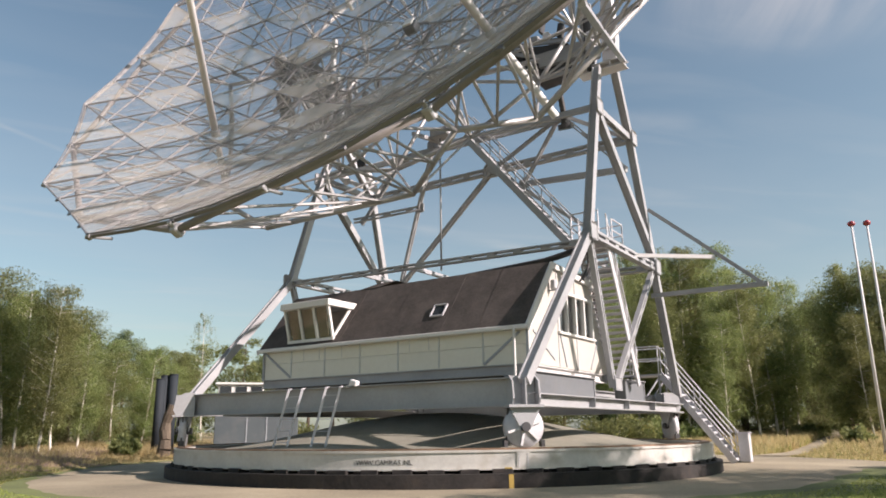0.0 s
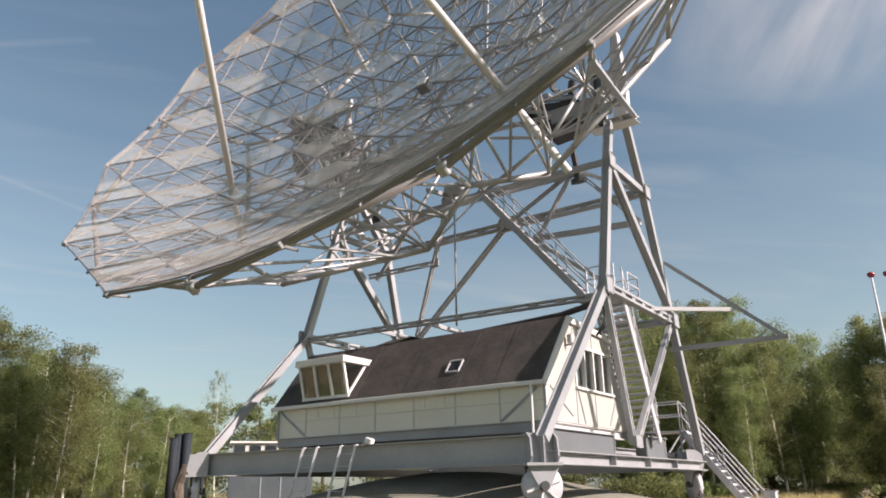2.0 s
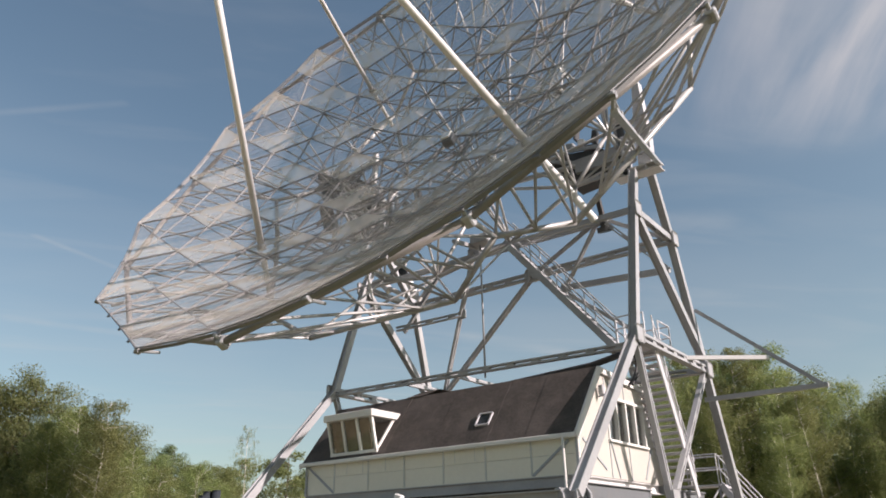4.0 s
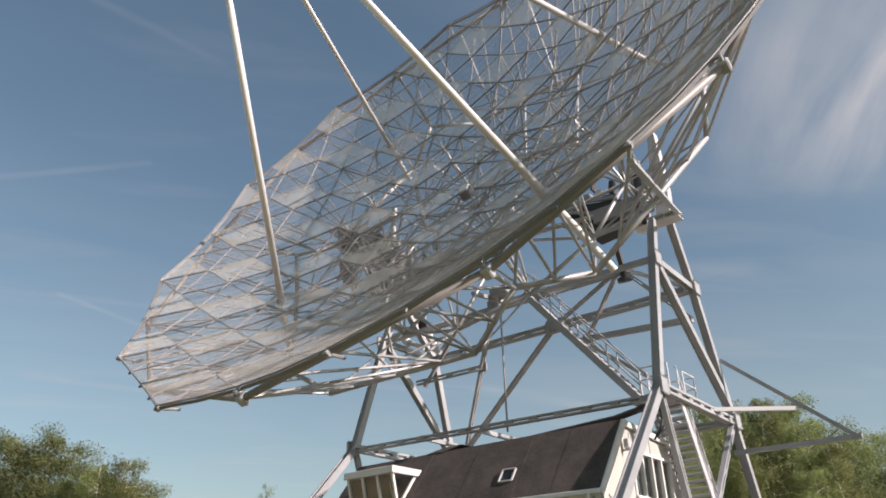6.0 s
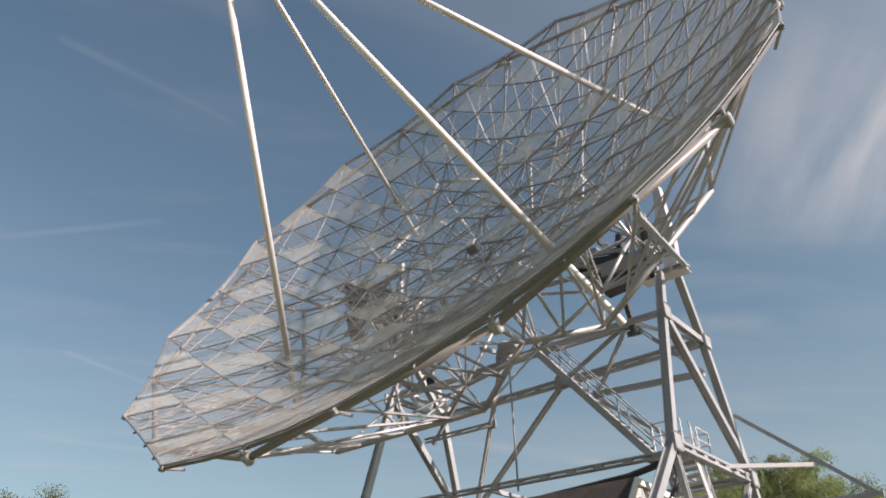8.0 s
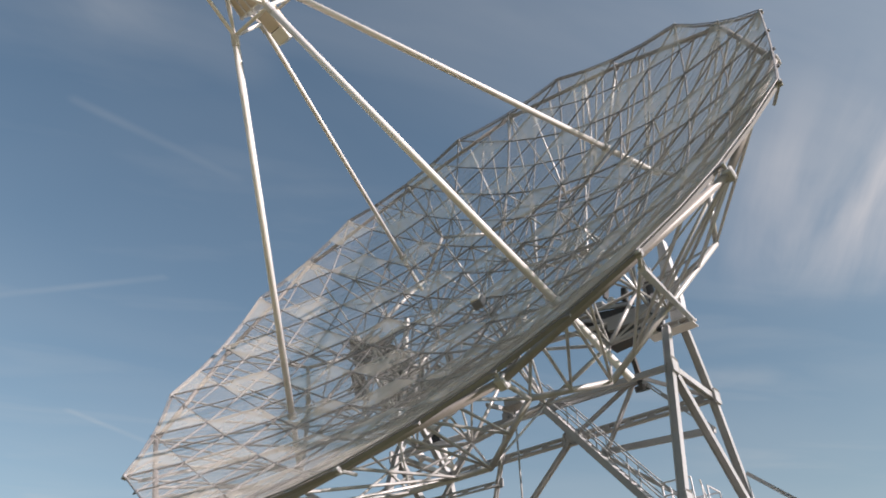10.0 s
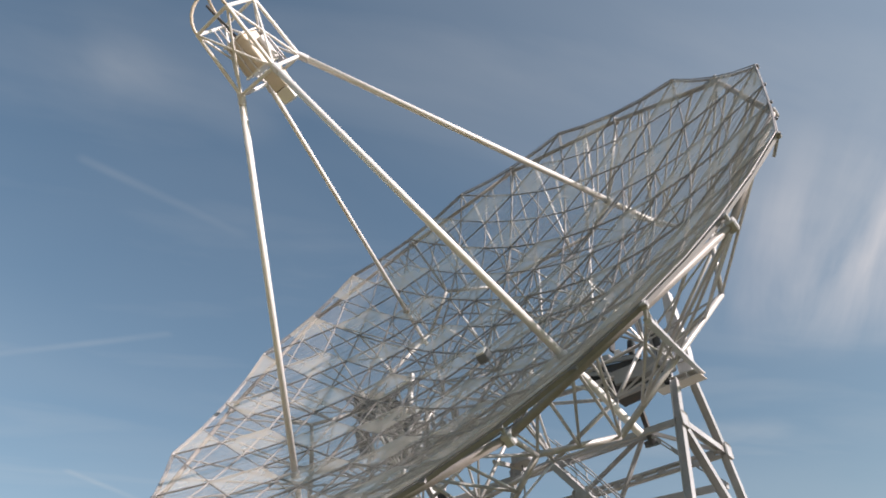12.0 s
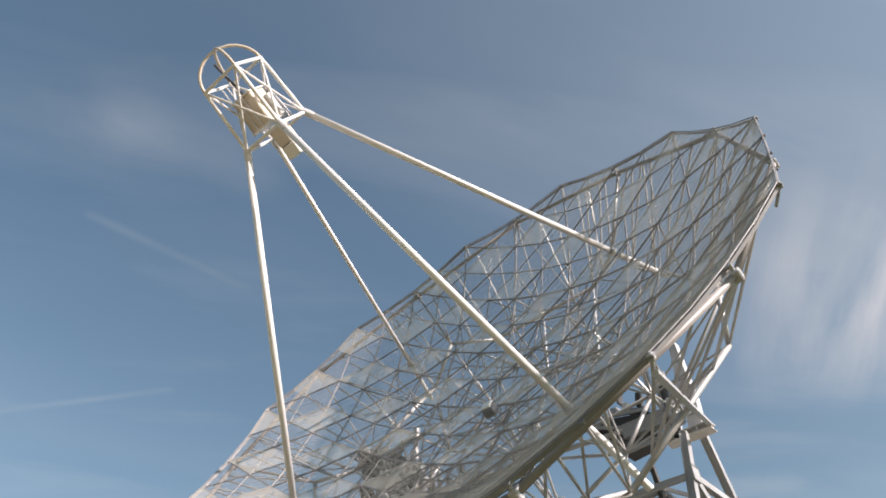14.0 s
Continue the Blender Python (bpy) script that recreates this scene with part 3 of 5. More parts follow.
part("gusset_plate", add_box(bmesh.new(), back(1.56, 10.03), (0.4, 0.05, 0.36), None, 0.05), STEEL, tower)
part("gusset_plate", add_box(bmesh.new(), N, (0.75, 0.05, 0.55), None, 0.1), STEEL, tower)
part("gusset_plate", add_box(bmesh.new(), back(-2.0, 12.15), (0.55, 0.05, 0.5), None, 0.1), STEEL, tower)
# central cross beams that carry the cable drum
bar("cross_beam", top[1, -1], back(-1.4, 12.1), 0.14, 0.18, STEEL, tower)
bar("cross_beam", top[-1, -1], back(3.5, 11.9), 0.14, 0.18, STEEL, tower)
bar("cross_beam", back(-3.6, 12.0), back(3.6, 12.0), 0.16, 0.2, STEEL, tower)
bar("cross_beam", Vector((-1.2, -0.5, 11.6)), back(-1.4, 12.1), 0.12, 0.14, STEEL, tower)
bm = add_tube(bmesh.new(), back(3.58, 11.65), back(3.58, 12.0), 0.14, 18)
add_tube(bm, back(3.58, 11.55), back(3.58, 11.72), 0.29, 18)
part("cable_drum", bm, DARKSTEEL, tower, "dark round cable drum under the beams")
bar("drum_hanger", back(3.58, 11.9), back(3.58, 12.8), 0.16, 0.16, DARKSTEEL, tower)
bm = bmesh.new()
add_box(bm, (-0.85, 0.9, 12.0), (0.8, 0.6, 0.35), None, 0.04)
part("junction_box", bm, STEEL, tower)
tube("drop_rod", (-0.97, 0.9, 11.9), (-0.97, 0.9, 6.75), 0.035, STEEL, tower, 8)
for s in (-1, 1):
    bar("floor_beam", (-1.6 + s * 1.0, -1.77, ZK - 0.1), (-1.6 + s * 1.0, 3.9, ZK - 0.1), 0.1, 0.14, STEEL, tower)
# outrigger jib on the back right leg
bar("jib", (5.85, 3.55, 8.45), (9.23, 3.5, 5.45), 0.12, 0.16, STEEL, tower, (0, 1, 0))
bar("jib", (5.7, 3.6, 5.48), (9.35, 3.5, 5.45), 0.12, 0.14, STEEL, tower)
bar("jib", (5.72, 1.95, 6.55), (7.87, 3.5, 6.5), 0.10, 0.12, WHITE, tower)
# platform
for sy in (-1, 1):
    part("main_girder", add_channel(bmesh.new(), (-A - 0.55, sy * B, ZP - 0.27), (A - 0.25, sy * B, ZP - 0.27), 0.35, 0.62), STEEL, tower)
for sx in (-1, 1):
    part("end_girder", add_channel(bmesh.new(), (sx * A, -B + 0.2, ZP - 0.435), (sx * A, B, ZP - 0.435), 0.35, 0.29), STEEL, tower)
for x in (-3.4, -0.8, 1.8, 4.2):
    part("floor_beam", add_channel(bmesh.new(), (x, -4.1, ZP - 0.02), (x, B - 0.2, ZP - 0.02), 0.22, 0.20), STEEL, tower)
# unseen plate, added only to keep the sun off the left end girder
part("deck_plate", add_box(bmesh.new(), (-4.75, 1.6, ZP - 0.14), (1.5, 7.6, 0.03)), STEEL, tower)
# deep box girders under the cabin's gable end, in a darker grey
DECKGREY = material("dark_grey_steel", (0.15, 0.16, 0.17), 0.5, 0.05, 0.1, 4, 0.2, (0.2, 0.18, 0.16))
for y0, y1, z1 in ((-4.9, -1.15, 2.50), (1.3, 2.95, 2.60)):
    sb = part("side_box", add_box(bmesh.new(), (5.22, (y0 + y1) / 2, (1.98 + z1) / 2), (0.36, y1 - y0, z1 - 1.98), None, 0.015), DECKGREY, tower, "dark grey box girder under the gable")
    part("top_flange", add_box(bmesh.new(), (5.24, (y0 + y1) / 2, z1 + 0.012), (0.46, y1 - y0 + 0.04, 0.022)), STEEL, sb)
    part("stiffener", add_box(bmesh.new(), (5.41, y1 - 0.03, (1.98 + z1) / 2), (0.03, 0.04, z1 - 1.99)), STEEL, sb)
for y in (-2.2, 0.3, 2.6):
    part("stiffener", add_box(bmesh.new(), (A + 0.10, y, ZP - 0.435), (0.16, 0.02, 0.235)), STEEL, tower)


def wheel_unit(s):
    """A bogie at one corner: forked housing, spoked disc wheel on the rail, axle."""
    a = math.atan2(s[1] * B - TC.y, s[0] * A - TC.x)
    o = Vector((math.cos(a), math.sin(a), 0))
    t = Vector((-o.y, o.x, 0))
    c = TC + o * (RR - 0.12)
    rot = Matrix((o, t, (0, 0, 1))).transposed()
    wz = 1.25
    bm = add_tube(bmesh.new(), c - o * 0.09 + Vector((0, 0, wz)), c + o * 0.09 + Vector((0, 0, wz)), 0.44, 32)
    w = part("wheel", bm, GALV, tower, "light grey steel disc wheel", True)
    bm = bmesh.new()
    for i in range(6):
        an = i * math.pi / 3 + 0.3
        p = c + o * 0.11 + Vector((0, 0, wz))
        d = t * math.cos(an) + Vector((0, 0, 1)) * math.sin(an)
        add_bar(bm, p + d * 0.1, p + d * 0.40, 0.05, 0.06, o)
    part("spoke_ribs", bm, WHITE, w)
    part("axle", add_tube(bmesh.new(), c - o * 0.25 + Vector((0, 0, wz)), c + o * 0.24 + Vector((0, 0, wz)), 0.10, 14), DARKSTEEL, w)
    bm = bmesh.new()
    for k in (-1, 1):
        p = c + o * k * 0.17
        prism(bm, [p + t * -0.36 + Vector((0, 0, 1.66)), p + t * 0.36 + Vector((0, 0, 1.66)), p + t * 0.12 + Vector((0, 0, wz - 0.02)), p + t * -0.12 + Vector((0, 0, wz - 0.02))], o * 0.03)
    add_box(bm, c + Vector((0, 0, 1.69)), (0.62, 0.80, 0.06), rot)
    part("fork", bm, STEEL, tower)
    bm = bmesh.new()
    for k in (-1, 1):
        p = c + t * k * 0.30
        prism(bm, [p + o * 0.20 + Vector((0, 0, 1.70)), p + o * 0.30 + Vector((0, 0, 1.85)), p + o * 0.24 + Vector((0, 0, 2.22)), p + o * 0.0 + Vector((0, 0, 2.36)), p - o * 0.3 + Vector((0, 0, 2.36)), p - o * 0.3 + Vector((0, 0, 1.70))], t * 0.035)
    add_box(bm, c + o * 0.0 + Vector((0, 0, 2.03)), (0.04, 0.58, 0.64), rot)
    add_box(bm, c + o * 0.14 + Vector((0, 0, 2.0)), (0.30, 0.03, 0.62), rot)
    part("corner_bracket", bm, STEEL, tower)
    for k in (-1, 1):
        bm = add_bar(bmesh.new(), c + t * k * 0.33 + Vector((0, 0, 1.66)), c + t * k * 0.40 + Vector((0, 0, 0.86)), 0.03, 0.05, o)
        add_box(bm, c + t * k * 0.42 + Vector((0, 0, 0.90)), (0.16, 0.08, 0.14), rot)
        part("rail_sweeper", bm, DARKSTEEL, tower)


for s in QUAD:
    wheel_unit(s)

# black hose hanging inside the front knee, and the duct to the roof
RUBBER = material("black_rubber", (0.02, 0.02, 0.02), 0.6, 0, 0.1)
pts = [Vector((5.5, -1.5 + 0.5 * math.sin(i * 0.45), 6.45 - 0.16 * i)) for i in range(9)]
part("cable_hose", add_sweep(bmesh.new(), pts, circle(0.035), (1, 0, 0)), RUBBER, tower, "black hanging cable hose")
part("cable_hose", add_sweep(bmesh.new(), [p + Vector((-0.15, 0.1, 0)) for p in pts], circle(0.03), (1, 0, 0)), RUBBER, tower, "black hanging cable hose")
part("cable_duct", add_sweep(bmesh.new(), [(5.3, -1.2, 6.2), (4.2, -1.4, 5.95), (1.6, -1.5, 5.8), (-0.2, -1.5, 5.62)], circle(0.09, 10)), DARKSTEEL, tower, "dark cable duct above the cabin roof")
for x in (0.3, 2.2, 3.9):
    bar("duct_bracket", (x, -1.5, 5.45), (x, -1.5, 5.85), 0.05, 0.08, STEEL, tower)

# ---- stairs, ladders ----
def stair(name, p, q, width, side, n, mat, label, rails=(1, -1), rail_h=1.0, tread=0.24):
    """An open steel flight from p up to q; side: the horizontal way across it."""
    th = empty(name, p, label, "stairs")
    p, q, side = Vector(p), Vector(q), Vector(side).normalized()
    go = Vector((q.x - p.x, q.y - p.y, 0)).normalized()
    for k in (-0.5, 0.5):
        part("stringer", add_bar(bmesh.new(), p + side * width * k, q + side * width * k, 0.05, 0.22, (0, 0, 1)), mat, th)
    first = None
    for i in range(n):
        c = p.lerp(q, (i + 0.6) / n)
        if first is None:
            bm = bmesh.new()
            rot = Matrix((side, go, (0, 0, 1))).transposed()
            add_box(bm, (0, 0, 0), (width - 0.05, tread, 0.035), rot)
            add_box(bm, go * tread * -0.48 + Vector((0, 0, -0.02)), (width - 0.05, 0.012, 0.06), rot)
            first = part("tread", bm, mat, th)
            first.matrix_basis = Matrix.Translation(c - th.location)
        else:
            ob = new("tread", first.data)
            ob.parent = th
            ob.matrix_basis = Matrix.Translation(c - th.location)
    for k in rails:
        o = side * width * 0.5 * k
        bm = bmesh.new()
        for h in (rail_h, rail_h * 0.55):
            add_tube(bm, p + o + Vector((0, 0, h)), q + o + Vector((0, 0, h)), 0.024, 8)
        hr = part("handrail", bm, mat, th, "round steel handrail")
        m = max(2, int((q - p).length / 1.3))
        for i in range(m + 1):
            c = p.lerp(q, 0.03 + 0.94 * i / m) + o
            part("baluster", add_tube(bmesh.new(), c, c + Vector((0, 0, rail_h)), 0.02, 6), mat, hr)
    return th


stair("outer_stair", (7.25, 6.55, 0.02), (4.95, 6.55, 3.08), 0.75, (0, 1, 0), 14, GALV, "galvanised open steel stair from the gravel to the landing")
stair("inner_stair", (5.22, 1.75, 2.45), (5.22, -0.15, 6.45), 0.90, (1, 0, 0), 22, GALV, "steep grey steel stair beside the cabin gable")
stair("upper_stair", (4.35, 0.9, 6.62), (0.3, 0.9, 11.5), 0.7, (0, 1, 0), 24, STEEL, "grey steel stair climbing towards the dish")


def railing(name, pts, label, h=1.0):
    th = empty(name, pts[0], label, "railing")
    pts = [Vector(p) for p in pts]
    for p, q in zip(pts, pts[1:]):
        bm = bmesh.new()
        for k in (h, h * 0.55):
            add_tube(bm, p + Vector((0, 0, k)), q + Vector((0, 0, k)), 0.024, 8)
        part("rail", bm, GALV, th)
        n = max(1, round((q - p).length / 1.0))
        for i in range(n + 1):
            c = p.lerp(q, i / n)
            part("post", add_tube(bmesh.new(), c, c + Vector((0, 0, h)), 0.022, 6), GALV, th)
    return th


land = empty("stair_landing", (4.6, 6.4, 3.0), "galvanised grating landing at the platform corner", "landing")
bm = add_box(bmesh.new(), (4.45, 6.5, 3.04), (1.15, 0.95, 0.06))
part("grating", bm, GALV, land)
for x, y in ((3.95, 6.85), (4.95, 6.85), (3.95, 6.1), (4.95, 6.1)):
    part("post", add_bar(bmesh.new(), (x, y, 2.2), (x, y, 3.02), 0.06), STEEL, land)
    part("brace", add_bar(bmesh.new(), (x, y, 2.95), (x - 0.4, y - 0.5, 2.2), 0.05), STEEL, land)
part("bearer", add_bar(bmesh.new(), (4.4, 5.5, 2.2), (4.4, 6.95, 2.2), 0.9, 0.1), STEEL, land)
railing("landing_railing", [(4.95, 6.92, 3.07), (3.9, 6.92, 3.07), (3.9, 6.1, 3.07)], "galvanised tube railing round the landing")
railing("landing_railing", [(4.95, 6.1, 3.07), (4.0, 6.1, 3.07)], "galvanised tube railing round the landing")
up = empty("tower_landing", (4.8, 0.2, 6.6), "steel landing at the knee of the tower", "landing")
part("grating", add_box(bmesh.new(), (4.95, 0.3, 6.62), (1.4, 2.0, 0.05)), GALV, up)
part("bearer", add_bar(bmesh.new(), (4.4, -0.6, 6.55), (4.4, 3.5, 6.55), 0.1, 0.12), STEEL, up)
railing("tower_railing", [(5.6, -0.6, 6.65), (4.75, -0.6, 6.65)], "thin steel railing round the upper landing", 0.8)
railing("tower_railing", [(5.6, 0.5, 6.65), (5.6, 1.4, 6.65), (4.4, 1.4, 6.65)], "thin steel railing round the upper landing", 0.8)


def ladder(x0, x1, y, z0, z1, lean):
    th = empty("ladder", (x0, y, z0), "light aluminium ladder hooked over the platform girder", "ladder")
    for x in (x0, x1):
        bm = add_bar(bmesh.new(), (x, y - lean, z0), (x + 0.28, y, z1), 0.05, 0.06)
        add_box(bm, (x + 0.28, y + 0.04, z1), (0.05, 0.10, 0.04))
        part("stile", bm, GALV, th)
    for i in range(5):
        f = (i + 0.7) / 5.4
        x = 0.28 * f
        part("rung", add_tube(bmesh.new(), (x0 + x, y - lean * (1 - f), z0 + (z1 - z0) * f), (x1 + x, y - lean * (1 - f), z0 + (z1 - z0) * f), 0.009, 6), GALV, th)
    return tagged(th, group="ladders on the platform girder")


ladder(-1.58, -1.08, -6.02, 0.72, 2.30, 0.25)
ladder(-0.24, 0.25, -6.02, 0.70, 2.30, 0.25)
lamp = empty("floodlight", (0.85, -5.9, 2.28), "small white floodlight clamped on the girder", "floodlight")
bm = add_box(bmesh.new(), (0.93, -5.95, 2.38), (0.22, 0.16, 0.14), Matrix.Rotation(0.3, 3, "Y"), 0.02)
part("housing", bm, WHITE, lamp)
part("bracket", add_bar(bmesh.new(), (0.62, -5.9, 2.29), (0.9, -5.92, 2.36), 0.05, 0.06), WHITE, lamp)
cab = empty("control_box", (7.45, 6.9, 0), "grey steel electrical box at the stair foot", "electrical box")
part("body", add_box(bmesh.new(), (7.46, 6.9, 0.5), (0.36, 0.34, 0.95), None, 0.02), GALV, cab)
part("lid", add_box(bmesh.new(), (7.46, 6.9, 0.99), (0.42, 0.40, 0.04), None, 0.01), GALV, cab)

# ---- cabin on the platform ----
HX0, HX1, HY0 = -4.36, 5.0, -4.18
ZW, ZB, ZE = 2.50, 2.76, 3.70
YT0, ZT0, YT1, ZT1 = -2.82, 5.49, 0.0, 5.34
HYB = 0.95
TRIM = material("white_trim", (0.68, 0.67, 0.64), 0.4, 0, 0.03, 4, 0.1, (0.5, 0.46, 0.4))
BATTEN = material("pale_grey_batten", (0.52, 0.53, 0.50), 0.5, 0, 0.08, 5)
STUD = material("grey_batten", (0.33, 0.35, 0.37), 0.5, 0, 0.08, 5)
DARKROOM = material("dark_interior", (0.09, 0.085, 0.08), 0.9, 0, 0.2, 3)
CLEAR = clear_glass("clear_pane")
CURTAIN = material("brown_curtain", (0.26, 0.19, 0.165), 0.9, 0, 0.25, 9, 0.4, (0.14, 0.10, 0.09))
ROOM = material("pine_lining", (0.34, 0.25, 0.17), 0.8, 0, 0.15, 3)
house = empty("control_cabin", (0, 0, ZW), "cream panelled cabin with a black felt mansard roof on the platform", "cabin")
OUT = [(HY0, ZB), (HY0, ZE), (YT0, ZT0), (YT1, ZT1), (0.55, ZE), (HYB, ZB)]


def slab(pts, d, mat, name, parent, label=""):
    return part(name, prism(bmesh.new(), pts, d), mat, parent, label)


# front wall of seven panels between battens
xs = [HX0, -3.13, -1.76, -0.40, 0.97, 2.33, 3.69, HX1]
for x0, x1 in zip(xs, xs[1:]):
    part("wall_panel", add_box(bmesh.new(), ((x0 + x1) / 2, HY0 + 0.05, (ZB + 3.24) / 2), (x1 - x0 - 0.01, 0.10, 3.235 - ZB)), CREAM, house)
    part("wall_panel", add_box(bmesh.new(), ((x0 + x1) / 2, HY0 + 0.05, (3.245 + ZE) / 2), (x1 - x0 - 0.01, 0.10, ZE - 3.245)), CREAM, house)
for x in xs[1:-1]:
    part("batten", add_box(bmesh.new(), (x, HY0 - 0.012, (ZB + ZE) / 2), (0.04, 0.02, ZE - ZB - 0.06)), BATTEN, house)
for x in (-2.62, -1.98, -1.1, 1.35, 2.0):
    part("drip_mark", add_box(bmesh.new(), (x, HY0 - 0.004, 3.45), (0.014, 0.012, 0.34)), BATTEN, house)
for x in (HX0 + 0.03, HX1 - 0.03):
    part("corner_post", add_box(bmesh.new(), (x, HY0 - 0.014, (ZB + ZE) / 2), (0.07, 0.05, ZE - ZB)), STUD, house)
part("wind_brace", add_bar(bmesh.new(), (HX0 + 0.05, HY0 - 0.02, 3.62), (-3.15, HY0 - 0.02, 2.80), 0.03, 0.06, (1, 0, 0)), STUD, house)
part("wind_brace", add_bar(bmesh.new(), (4.75, HY0 - 0.02, 3.55), (3.72, HY0 - 0.02, 2.80), 0.03, 0.06, (1, 0, 0)), STUD, house)
part("downpipe", add_tube(bmesh.new(), (4.72, HY0 - 0.25, 2.3), (4.72, HY0 - 0.25, 3.62), 0.035, 10), TRIM, house, "white painted rain pipe")
# base channel under the walls
for y in (HY0 + 0.06, HYB - 0.1):
    part("sill_beam", add_channel(bmesh.new(), (HX0 - 0.02, y, (ZW + ZB) / 2), (HX1, y, (ZW + ZB) / 2), 0.20, ZB - ZW), STEEL, house)
for x in (HX0 + 0.1, HX1 - 0.12):
    part("sill_beam", add_channel(bmesh.new(), (x, HY0 + 0.17, (ZW + ZB) / 2 - 0.003), (x, HYB - 0.22, (ZW + ZB) / 2 - 0.003), 0.20, ZB - ZW - 0.006), WHITE, house)
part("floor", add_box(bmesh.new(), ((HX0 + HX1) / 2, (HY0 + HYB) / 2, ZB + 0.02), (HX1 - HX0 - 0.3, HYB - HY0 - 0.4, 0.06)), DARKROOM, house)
for x, y in ((-3.4, -3.6), (-0.8, -3.6), (1.8, -3.6), (4.2, -3.6), (-3.4, 0.4), (-0.8, 0.4), (1.8, 0.4), (4.2, 0.4)):
    part("bearing_pad", add_box(bmesh.new(), (x, y, (ZW + ZP) / 2 + 0.02), (0.3, 0.4, ZW - ZP + 0.06)), DARKSTEEL, house)
slab([(HX0, HYB, ZB), (HX0, 0.55, ZE), (HX0, 0.45, ZE), (HX0, HYB - 0.1, ZB)], (HX1 - HX0, 0, 0), CREAM, "back_wall", house)
slab([(HX0, y, z) for y, z in OUT], (0.10, 0, 0), CREAM, "gable_wall", house)
# gable with a band of windows: built of pieces round the opening
GW = material("white_gable", (0.49, 0.465, 0.42), 0.5, 0, 0.03, 3, 0.08, (0.6, 0.56, 0.48))
X1, X0 = HX1, -0.10
WY0, WY1, WZ0, WZ1 = -2.42, -0.06, 3.72, 4.80
slab([(X1, y, z) for y, z in ((HY0 + 0.1, ZB), (HY0 + 0.1, ZE), (-3.25, WZ1), (-3.25 + 0.28, 5.1), (YT0, ZT0 - 0.02), (WY0, ZT0 - 0.03), (WY0, ZB))], (X0, 0, 0), GW, "gable_wall", house)
slab([(X1, y, z) for y, z in ((WY1, ZB), (WY1, ZT1 - 0.02), (YT1, ZT1 - 0.02), (0.55, ZE), (HYB, ZB))], (X0, 0, 0), GW, "gable_wall", house)
slab([(X1, y, z) for y, z in ((WY0, ZB), (WY0, WZ0), (WY1, WZ0), (WY1, ZB))], (X0, 0, 0), GW, "gable_wall", house)
slab([(X1, y, z) for y, z in ((WY0, WZ1), (WY0, ZT0 - 0.03), (WY1, ZT1 - 0.02), (WY1, WZ1))], (X0, 0, 0), GW, "gable_wall", house)
for y, z0, z1 in ((-1.25, ZB, WZ0), (-1.25, WZ1, 5.35), (-2.45, ZB, 5.3)):
    part("batten", add_box(bmesh.new(), (X1 + 0.006, y, (z0 + z1) / 2), (0.02, 0.035, z1 - z0)), STUD, house)
for p, q in (((-3.95, 3.6), (-2.75, 2.95)), ((-2.35, 3.66), (-2.0, 2.8)), ((0.25, 3.7), (-0.35, 2.85)), ((-3.9, 2.85), (-3.3, 3.5))):
    part("wind_brace", add_bar(bmesh.new(), (X1 + 0.012, *p), (X1 + 0.012, *q), 0.025, 0.05, (0, 1, 0)), STUD, house)
gw = part("gable_window", add_box(bmesh.new(), (X1 - 0.02, (WY0 + WY1) / 2, WZ0 - 0.03), (0.2, WY1 - WY0 + 0.14, 0.06)), TRIM, house, "row of four white framed windows")
for i in range(5):
    y = WY0 + (WY1 - WY0) * i / 4
    part("mullion", add_box(bmesh.new(), (X1 - 0.03, y, (WZ0 + WZ1) / 2), (0.12, 0.075, WZ1 - WZ0)), TRIM, gw)
part("head", add_box(bmesh.new(), (X1 - 0.03, (WY0 + WY1) / 2, WZ1 + 0.03), (0.14, WY1 - WY0 + 0.1, 0.075)), TRIM, gw)
for i in range(4):
    y = WY0 + (WY1 - WY0) * (i + 0.5) / 4
    part("pane", add_box(bmesh.new(), (X1 - 0.06, y, (WZ0 + WZ1) / 2), (0.012, (WY1 - WY0) / 4 - 0.07, WZ1 - WZ0 - 0.02)), CLEAR, gw)
part("room_divider", add_box(bmesh.new(), (3.6, -1.6, 3.9), (0.06, 3.2, 2.2)), ROOM, house)
# roof: steep front slope of felt strips, flat top, back slope
up = Vector((0, ZT0 - ZE, -(YT0 - HY0))).normalized()
n = Vector((0, -(ZT0 - ZE), YT0 - HY0)).normalized()
strips = [HX0 - 0.1, -3.0, -1.2, 0.6, 2.4, 3.6, HX1 + 0.02]
for i, (x0, x1) in enumerate(zip(strips, strips[1:])):
    t = 0.05 + 0.006 * (i % 2)
    a, b = Vector((x0, HY0 - 0.14, ZE - 0.10)), Vector((x0, YT0 + 0.02, ZT0 + 0.02))
    slab([a, b, b + n * t, a + n * t], (x1 - x0 + 0.04, 0, 0), BITUMEN, "roof_strip", house)
slab([(HX0 - 0.1, YT0, ZT0), (HX0 - 0.1, YT1 + 0.1, ZT1), (HX0 - 0.1, YT1 + 0.1, ZT1 + 0.06), (HX0 - 0.1, YT0, ZT0 + 0.06)], (HX1 - HX0 + 0.12, 0, 0), BITUMEN, "roof_top", house)
slab([(HX0 - 0.1, YT1 + 0.1, ZT1 - 0.02), (HX0 - 0.1, 0.66, ZE), (HX0 - 0.1, 0.72, ZE), (HX0 - 0.1, YT1 + 0.16, ZT1 + 0.03)], (HX1 - HX0 + 0.12, 0, 0), BITUMEN, "roof_back", house)
